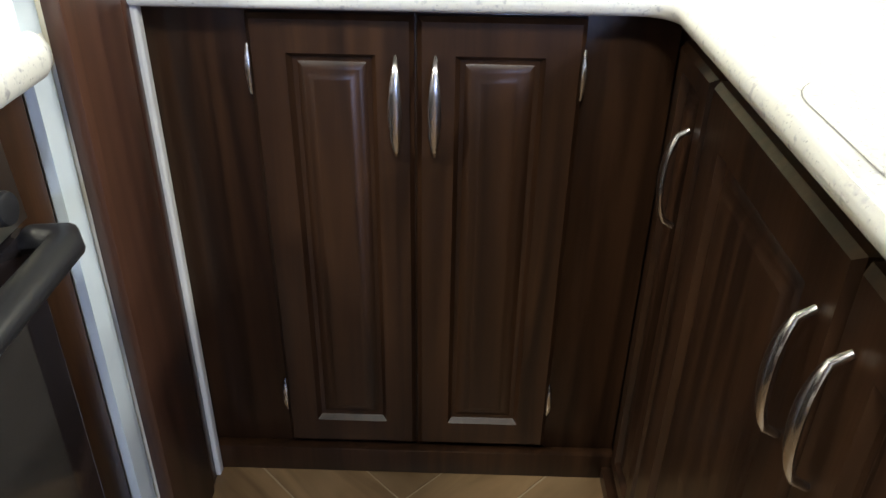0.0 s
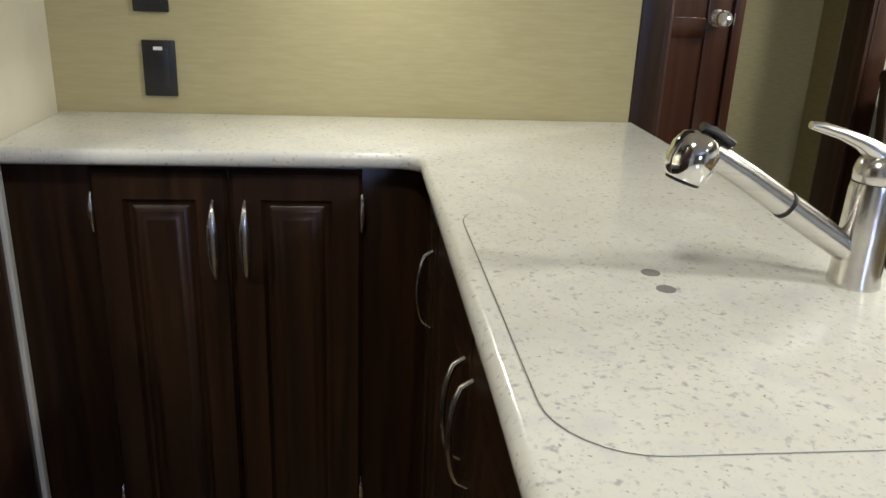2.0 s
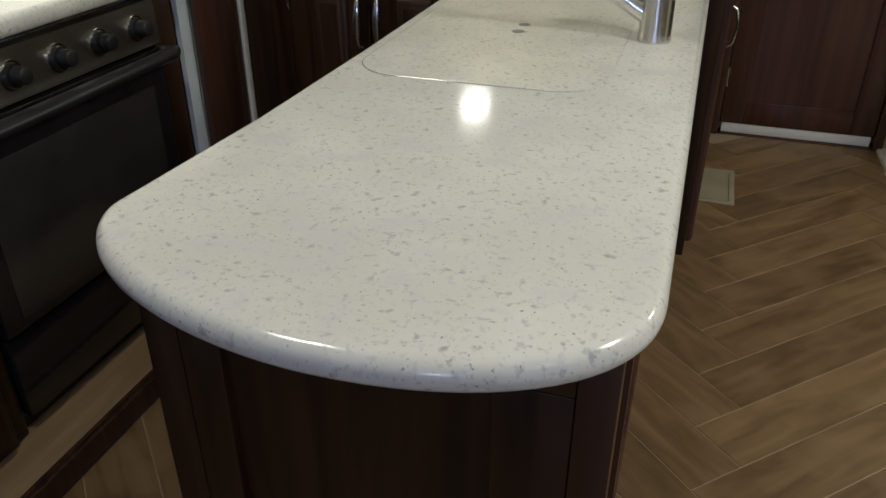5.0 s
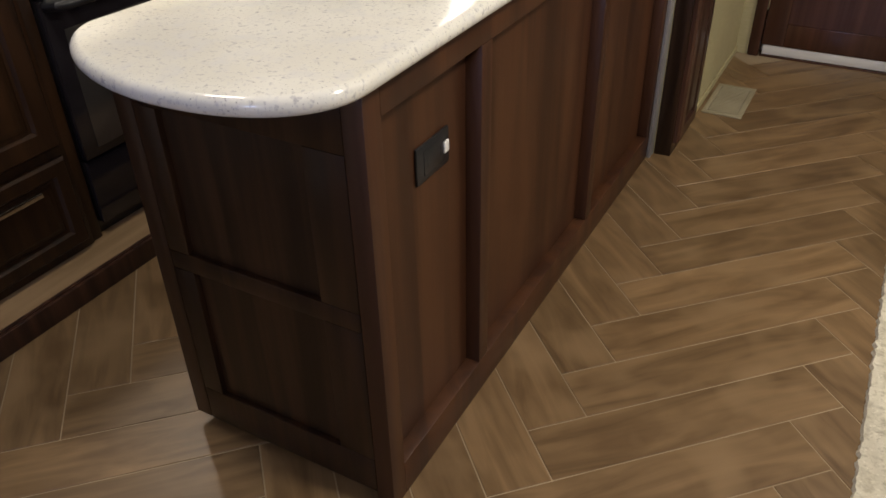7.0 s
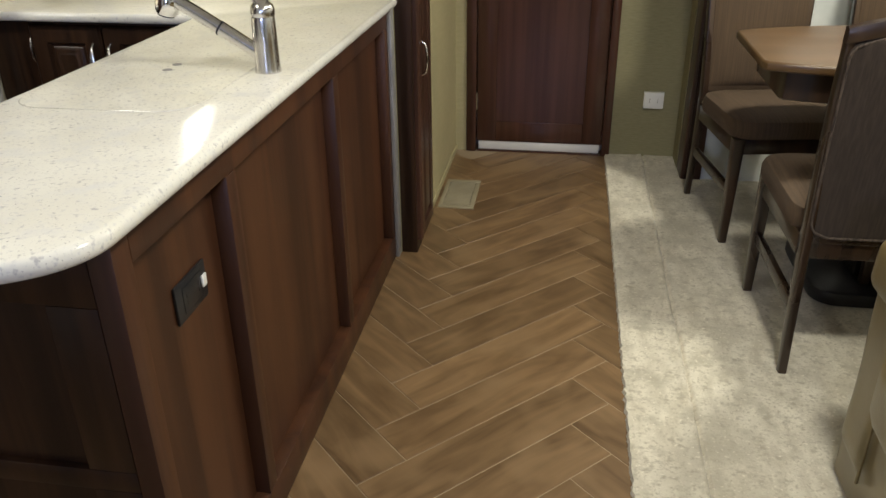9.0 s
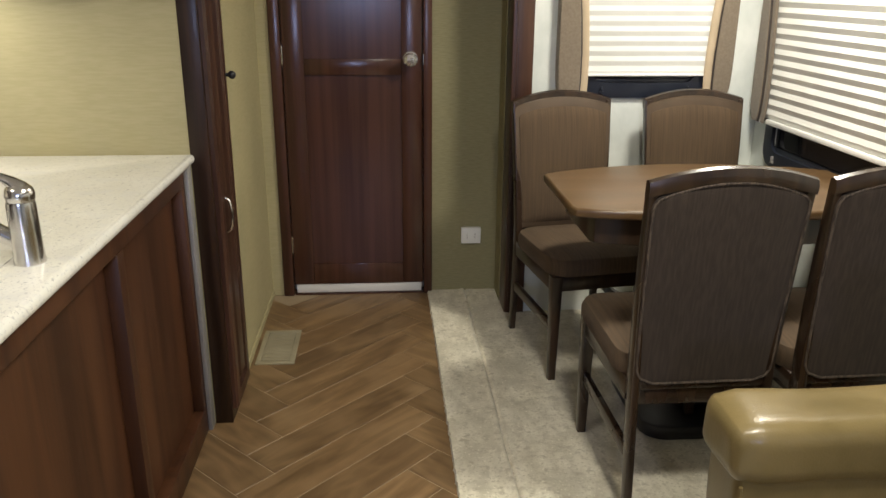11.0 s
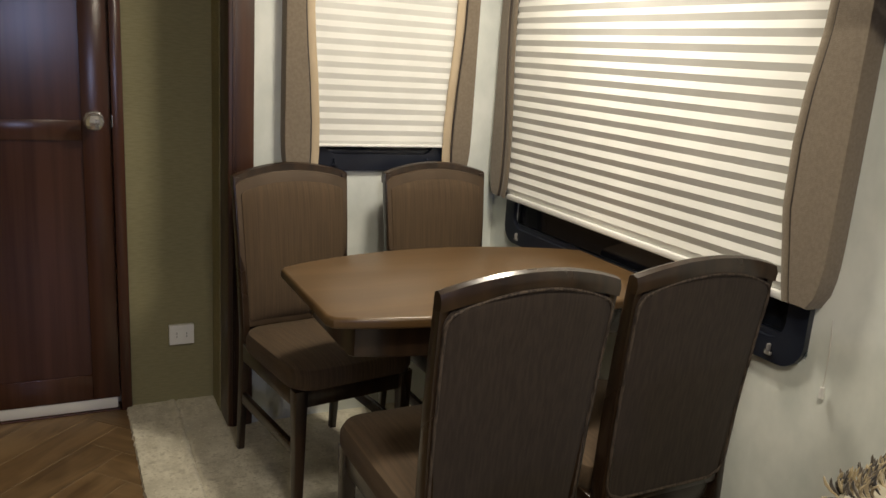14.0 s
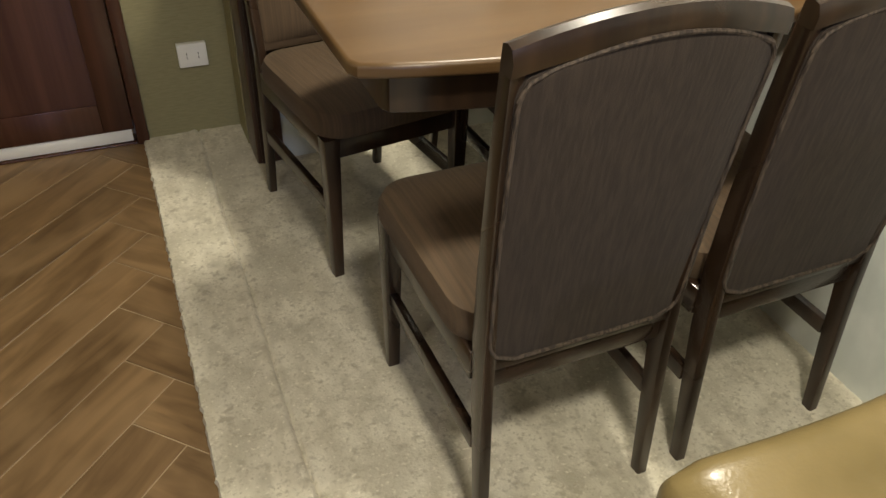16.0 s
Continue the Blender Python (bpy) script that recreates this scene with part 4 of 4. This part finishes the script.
# ---------------------------------------------------------------- windows with blinds and padded surrounds
def window(name, m, w, z0, z1, blind_z, label, dep, latch):
    """In local x 0..w along the wall, facing -y, the wall's face at y 0."""
    wn = thing(name, m.translation, label, "window", kind="structure")
    def ringed(o, i, y0, y1):
        a = [(x, y0, z) for x, z in rounded_rect(0 - o, w + o, z0 - o, z1 + o, 0.07)]
        b = [(x, y1, z) for x, z in rounded_rect(0 - o, w + o, z0 - o, z1 + o, 0.07)]
        c = [(x, y1, z) for x, z in rounded_rect(i, w - i, z0 + i, z1 - i, 0.05)]
        d = [(x, y0, z) for x, z in rounded_rect(i, w - i, z0 + i, z1 - i, 0.05)]
        return loft([a, b, c, d, a], caps=False)
    fr = part("window_frame", moved(ringed(0.03, 0.03, -0.001, -0.016), m), WINBLACK, wn, "black window frame with rounded corners")
    part("pane", moved(box(0.0, w, 0.010, 0.014, z0, z1), m), GLASS, wn, "dark window glass")
    part("sash_rail", moved(box(0.025, w - 0.025, -0.004, 0.009, z0 + 0.022, z0 + 0.045, 0.003), m), WINBLACK, wn)
    # pleated blind
    pitch = 0.0388
    z = z1 + 0.02
    prof = []
    while z > blind_z + 0.03:
        prof += [(-0.022, z), (-0.022 - dep, z - pitch * 0.50)]
        z -= pitch
    prof.append((-0.022, z))
    bm = bmesh.new()
    rows = [[bm.verts.new((x, y, zz)) for x in (-0.045, w + 0.045)] for y, zz in prof]
    for a, b in zip(rows, rows[1:]):
        bm.faces.new((a[0], a[1], b[1], b[0]))
    ext = bmesh.ops.extrude_face_region(bm, geom=bm.faces[:])
    bmesh.ops.translate(bm, vec=(0, 0.0015, 0), verts=[g for g in ext["geom"] if isinstance(g, bmesh.types.BMVert)])
    bmesh.ops.recalc_face_normals(bm, faces=bm.faces[:])
    bl = part("blind", moved(bm, m), BLIND, wn, "white pleated blind, mostly lowered", smooth=False)
    part("bottom_rail", moved(box(-0.002, w + 0.002, -0.036, -0.016, blind_z, z - 0.001, 0.004), m), WHITE, bl)
    for x in (0.06, w - 0.07):
        part("latch", moved(merged(box(x, x + 0.018, -0.026, -0.0165, z0 - 0.012, z0 - 0.004, 0.002), box(x + 0.005, x + 0.012, -0.028, -0.0165, z0 - 0.004, z0 + 0.016, 0.002)), m), latch, wn, "small latch")
    return wn


def surround(name, m, w, zlow, ztop, label, reach, insets, edging):
    """Padded cornice: wavy legs beside the blind and a scalloped top, proud of the wall."""
    sr = thing(name, m.translation, label, "window cornice")
    def leg(side):
        n = 24
        outer, inner = [], []
        for i in range(n + 1):
            z = zlow + (ztop - zlow) * i / n
            u = (z - zlow) / (ztop - zlow)
            inner.append((np.interp(u, (0.0, 0.04, 0.12, 0.25, 0.42, 0.56, 0.70, 1.0), insets[0 if side < 0 else 1]), z))
            outer.append((-reach[0 if side < 0 else 1] + 0.034 * math.exp(-u * 22), z))
        out = outer[::-1] + inner
        def y_ring(y, k):
            cx = sum(p[0] for p in out) / len(out)
            return [((w - 0 - (cx + (x - cx) * k)) if side > 0 else (cx + (x - cx) * k), y, zlow + (z - zlow) * 1.0 + (0.004 if k < 1 and z == zlow else 0)) for x, z in out]
        bm = loft([y_ring(-0.002, 1), y_ring(-0.045, 1), y_ring(-0.053, 0.92)])
        pipe = [((w - x) if side > 0 else x, -0.046, z) for x, z in inner]
        edge = [((w - x - 0.016) if side > 0 else x + 0.016, -0.036, z) for x, z in inner]
        return bm, pipe, edge
    for side in (-1, 1):
        bm, pipe, edge = leg(side)
        lg = part("leg", moved(bm, m), TAUPE, sr, "taupe padded leg")
        part("piping", moved(tube(pipe, 0.004, 6, up=(0, -1, 0)), m), DARKTRIM, lg, "dark piping")
        part("edging", moved(tube(edge, 0.018, 8, 0.35, up=(0, -1, 0)), m), edging, lg, "padded edging")
    # scalloped top board and rolled band
    def wave(x):
        u = (x + reach[0]) / (w + sum(reach))
        return ztop - 0.02 + 0.105 * max(math.sin(math.pi * u), 0.0) ** 0.7 + 0.022 * math.cos(6 * math.pi * u) - 0.02
    n = 48
    xs = [-reach[0] + (w + sum(reach)) * i / n for i in range(n + 1)]
    band = [(x, -0.058, wave(x)) for x in xs]
    part("band", moved(tube(band, 0.026, 10, 0.55, up=(0, -1, 0)), m), TAUPE, sr, "taupe rolled band")
    part("band_piping", moved(tube([(x, y - 0.012, z + 0.024) for x, y, z in band], 0.004, 6), m), DARKTRIM, sr, "dark piping")
    ztop2 = CEIL - 0.03
    face = [[(x, -0.054, min(wave(x), ztop2 - 0.01)) for x in xs] + [(x, -0.054, ztop2) for x in xs[::-1]],
            [(x, -0.010, min(wave(x), ztop2 - 0.01)) for x in xs] + [(x, -0.010, ztop2) for x in xs[::-1]]]
    part("top_board", moved(loft(face), m), PAISLEY, sr, "cream patterned top board")
    return sr


M1 = pose(3.408, WSN, 0)
window("window_1", M1, 0.49, 0.985, 1.80, 1.052, "black-framed end window with lowered white pleated blind", 0.0052, WINBLACK)
surround("window_cornice", M1, 0.49, 0.93, 1.74, "taupe padded cornice with wavy legs round the end window", (0.122, 0.106), ((-0.036, -0.030, -0.027, -0.028, -0.036, -0.046, -0.053, -0.055), (-0.036, -0.030, -0.027, -0.028, -0.036, -0.046, -0.053, -0.055)), TANTRIM)
M2 = pose(WE, 2.29, 0, 0, 0, -90)
window("window_2", M2, 1.33, 0.735, 1.80, 0.868, "wide black-framed window with lowered white pleated blind", 0.0066, GREYTRIM)
surround("window_cornice", M2, 1.33, 0.872, 1.74, "taupe padded cornice with wavy legs round the wide window", (0.118, 0.078), ((-0.046, -0.036, -0.030, -0.032, -0.044, -0.056, -0.064, -0.066), (0.004, 0.012, 0.024, 0.044, 0.046, 0.036, 0.014, -0.002)), TAUPE)
cord = thing("blind_cord", (WE - 0.01, 0.865, 0.67), "thin blind cord with a clear toggle hanging by the window", "cord")
part("string", tube([(WE - 0.012, 0.872, 0.86), (WE - 0.014, 0.864, 0.78), (WE - 0.012, 0.866, 0.70)], 0.0012, 6), TRIMWHITE, cord)
part("toggle", cyl((WE - 0.012, 0.866, 0.70), (WE - 0.012, 0.866, 0.675), 0.005, 0.007, 10), WHITE, cord)


# ---------------------------------------------------------------- sofa and pillow
def sofa():
    s = thing("sofa", (3.68, -0.3, 0.012), "tan leather sofa with padded arm on the carpet", "sofa")
    def padded(x0, x1, y0, y1, z0, z1, r, sag=0.0):
        bm = box(x0, x1, y0, y1, z0, z1)
        bmesh.ops.subdivide_edges(bm, edges=bm.edges[:], cuts=13, use_grid_fill=True)
        cx, cy, cz = (x0 + x1) / 2, (y0 + y1) / 2, (z0 + z1) / 2
        hx, hy, hz = (x1 - x0) / 2, (y1 - y0) / 2, (z1 - z0) / 2
        for v in bm.verts:
            p = v.co - Vector((cx, cy, cz))
            q = Vector((max(min(p.x, hx - r), r - hx), max(min(p.y, hy - r), r - hy), max(min(p.z, hz - r), r - hz)))
            d = p - q
            if d.length > 1e-6:
                v.co = Vector((cx, cy, cz)) + q + d.normalized() * r
            v.co += Vector((noise.noise(v.co * 6), noise.noise(v.co * 6 + Vector((9, 0, 0))), noise.noise(v.co * 6 + Vector((0, 9, 0))))) * 0.006
            if sag and v.co.z > cz:
                v.co.z += sag * (1 - ((v.co.x - cx) / hx) ** 2) * (1 - ((v.co.y - cy) / hy) ** 2)
        return bm
    part("base", box(3.256, 4.10, -1.30, 0.60, 0.0125, 0.27, 0.012), LEATHER, s)
    part("arm", padded(3.248, 4.05, 0.455, 0.606, 0.10, 0.57, 0.03), LEATHER, s)
    part("arm_pad", padded(3.232, 4.06, 0.444, 0.632, 0.490, 0.626, 0.042), LEATHER, s, "rolled arm pad")
    part("far_arm", padded(3.235, 4.05, -1.35, -1.18, 0.10, 0.60, 0.04), LEATHER, s)
    part("backrest", padded(3.86, 4.12, -1.18, 0.46, 0.25, 0.90, 0.08), LEATHER, s)
    part("seat_cushion", padded(3.216, 3.90, -0.36, 0.458, 0.272, 0.438, 0.04, 0.02), LEATHER, s)
    part("seat_cushion", padded(3.205, 3.90, -1.18, -0.365, 0.272, 0.438, 0.04, 0.02), LEATHER, s)
    part("seam", tube([(3.249, 0.454, 0.10 + 0.05 * i) for i in range(9)], 0.004, 6), LEATHER, s)
    return s


sofa()


def pillow(loc, turn, size, label, tilt):
    n = 26
    bm = bmesh.new()
    grids = []
    for f in (1, -1):
        g = []
        for i in range(n + 1):
            row = []
            for j in range(n + 1):
                u, v = i / n * 2 - 1, j / n * 2 - 1
                th = 0.085 * max((1 - u ** 2) * (1 - v ** 2), 0) ** 0.42
                pinch = 1 - 0.06 * (1 - abs(u)) * abs(v) - 0.06 * (1 - abs(v)) * abs(u)
                p = Vector((u * size / 2 * pinch, f * th, v * size / 2 * pinch))
                p += Vector((0, f, 0)) * 0.014 * noise.noise(Vector((u * 7 + v * 4, f * 3, v * 2)))
                row.append(bm.verts.new(p))
            g.append(row)
        grids.append(g)
        for a, b in zip(g, g[1:]):
            for j in range(n):
                bm.faces.new((a[j], a[j + 1], b[j + 1], b[j]))
    bmesh.ops.remove_doubles(bm, verts=bm.verts, dist=0.0005)
    bmesh.ops.recalc_face_normals(bm, faces=bm.faces[:])
    pl = thing("pillow", loc, label, "pillow")
    m = pose(*loc) @ pose(0, 0, 0, tilt, 0, turn) @ pose(0, 0, size / 2)
    part("cover", moved(bm, m), SATIN, pl, "cream satin cover")
    rnd = random.Random(5)
    ends = [(-1, -1), (1, -1), (1, 1), (-1, 1), (-1, -1)]
    for material, label in ((FUR, "dark ruched fringe strands"), (YARN, "tan ruched fringe strands")):
        pile = bmesh.new()
        for (a, b), (c, d) in zip(ends, ends[1:]):
            for i in range(165):
                t = (i + rnd.random()) / 165
                u, v = a + (c - a) * t, b + (d - b) * t
                pinch = 1 - 0.06 * (1 - abs(u)) * abs(v) - 0.06 * (1 - abs(v)) * abs(u)
                root = Vector((u * size / 2 * pinch * 0.93, rnd.uniform(-0.020, 0.020), v * size / 2 * pinch * 0.93))
                out = Vector((u if abs(u) > abs(v) else u * 0.35, 0, v if abs(v) >= abs(u) else v * 0.35)).normalized()
                out = (out + Vector((rnd.gauss(0, 0.13), rnd.gauss(0, 0.24), rnd.gauss(0, 0.13)))).normalized()
                side = out.cross(Vector((0, 1, 0.01))).normalized()
                over = side.cross(out)
                ln, r = rnd.uniform(0.028, 0.040), rnd.uniform(0.0019, 0.0030)
                rows = [[pile.verts.new(root + out * (ln * k) + over * (0.006 * math.sin(math.pi * k)) + (side * math.cos(w) + over * math.sin(w)) * (r * rad))
                         for w in (0, 1.26, 2.51, 3.77, 5.03)] for k, rad in ((0, 0.6), (0.3, 1.0), (0.65, 1.0), (0.9, 0.7), (1, 0.25))]
                for p, q in zip(rows, rows[1:]):
                    for k in range(5):
                        pile.faces.new((p[k], p[(k + 1) % 5], q[(k + 1) % 5], q[k]))
        tagged(part("fringe", moved(pile, m), material, pl, label), kind="stuff")
    return pl


# overhead cabinet above the sofa
oc = thing("overhead_cabinet", (4.06, -0.3, 1.565), "dark cherry overhead cabinet on the wall above the sofa", "cabinet")
part("body", box(4.000, WE - 0.001, -1.60, 0.868, 1.592, CEIL - 0.002, 0.003), CHERRY, oc)
part("end_stile", box(3.978, 3.9995, 0.850, 0.918, 1.592, CEIL - 0.002, 0.003), TAUPE, oc, "taupe covered end stile")
part("light_rail", box(3.970, 3.9995, -1.60, 0.925, 1.565, 1.5915, 0.003), FASCIA, oc, "walnut rail along the bottom")
for i in range(4):
    add_door(oc, pose(3.9995, 0.840 - 0.60 * i, 1.606, 0, 0, -90), 0.59, 0.50, 0.05 if i % 2 else 0.54, 0.03, None, 0.12, 0.055)

pillow((3.765, 0.335, 0.446), 10, 0.385, "cream satin throw pillow with ruched tan fringe on the sofa", -13)

lay_planks()
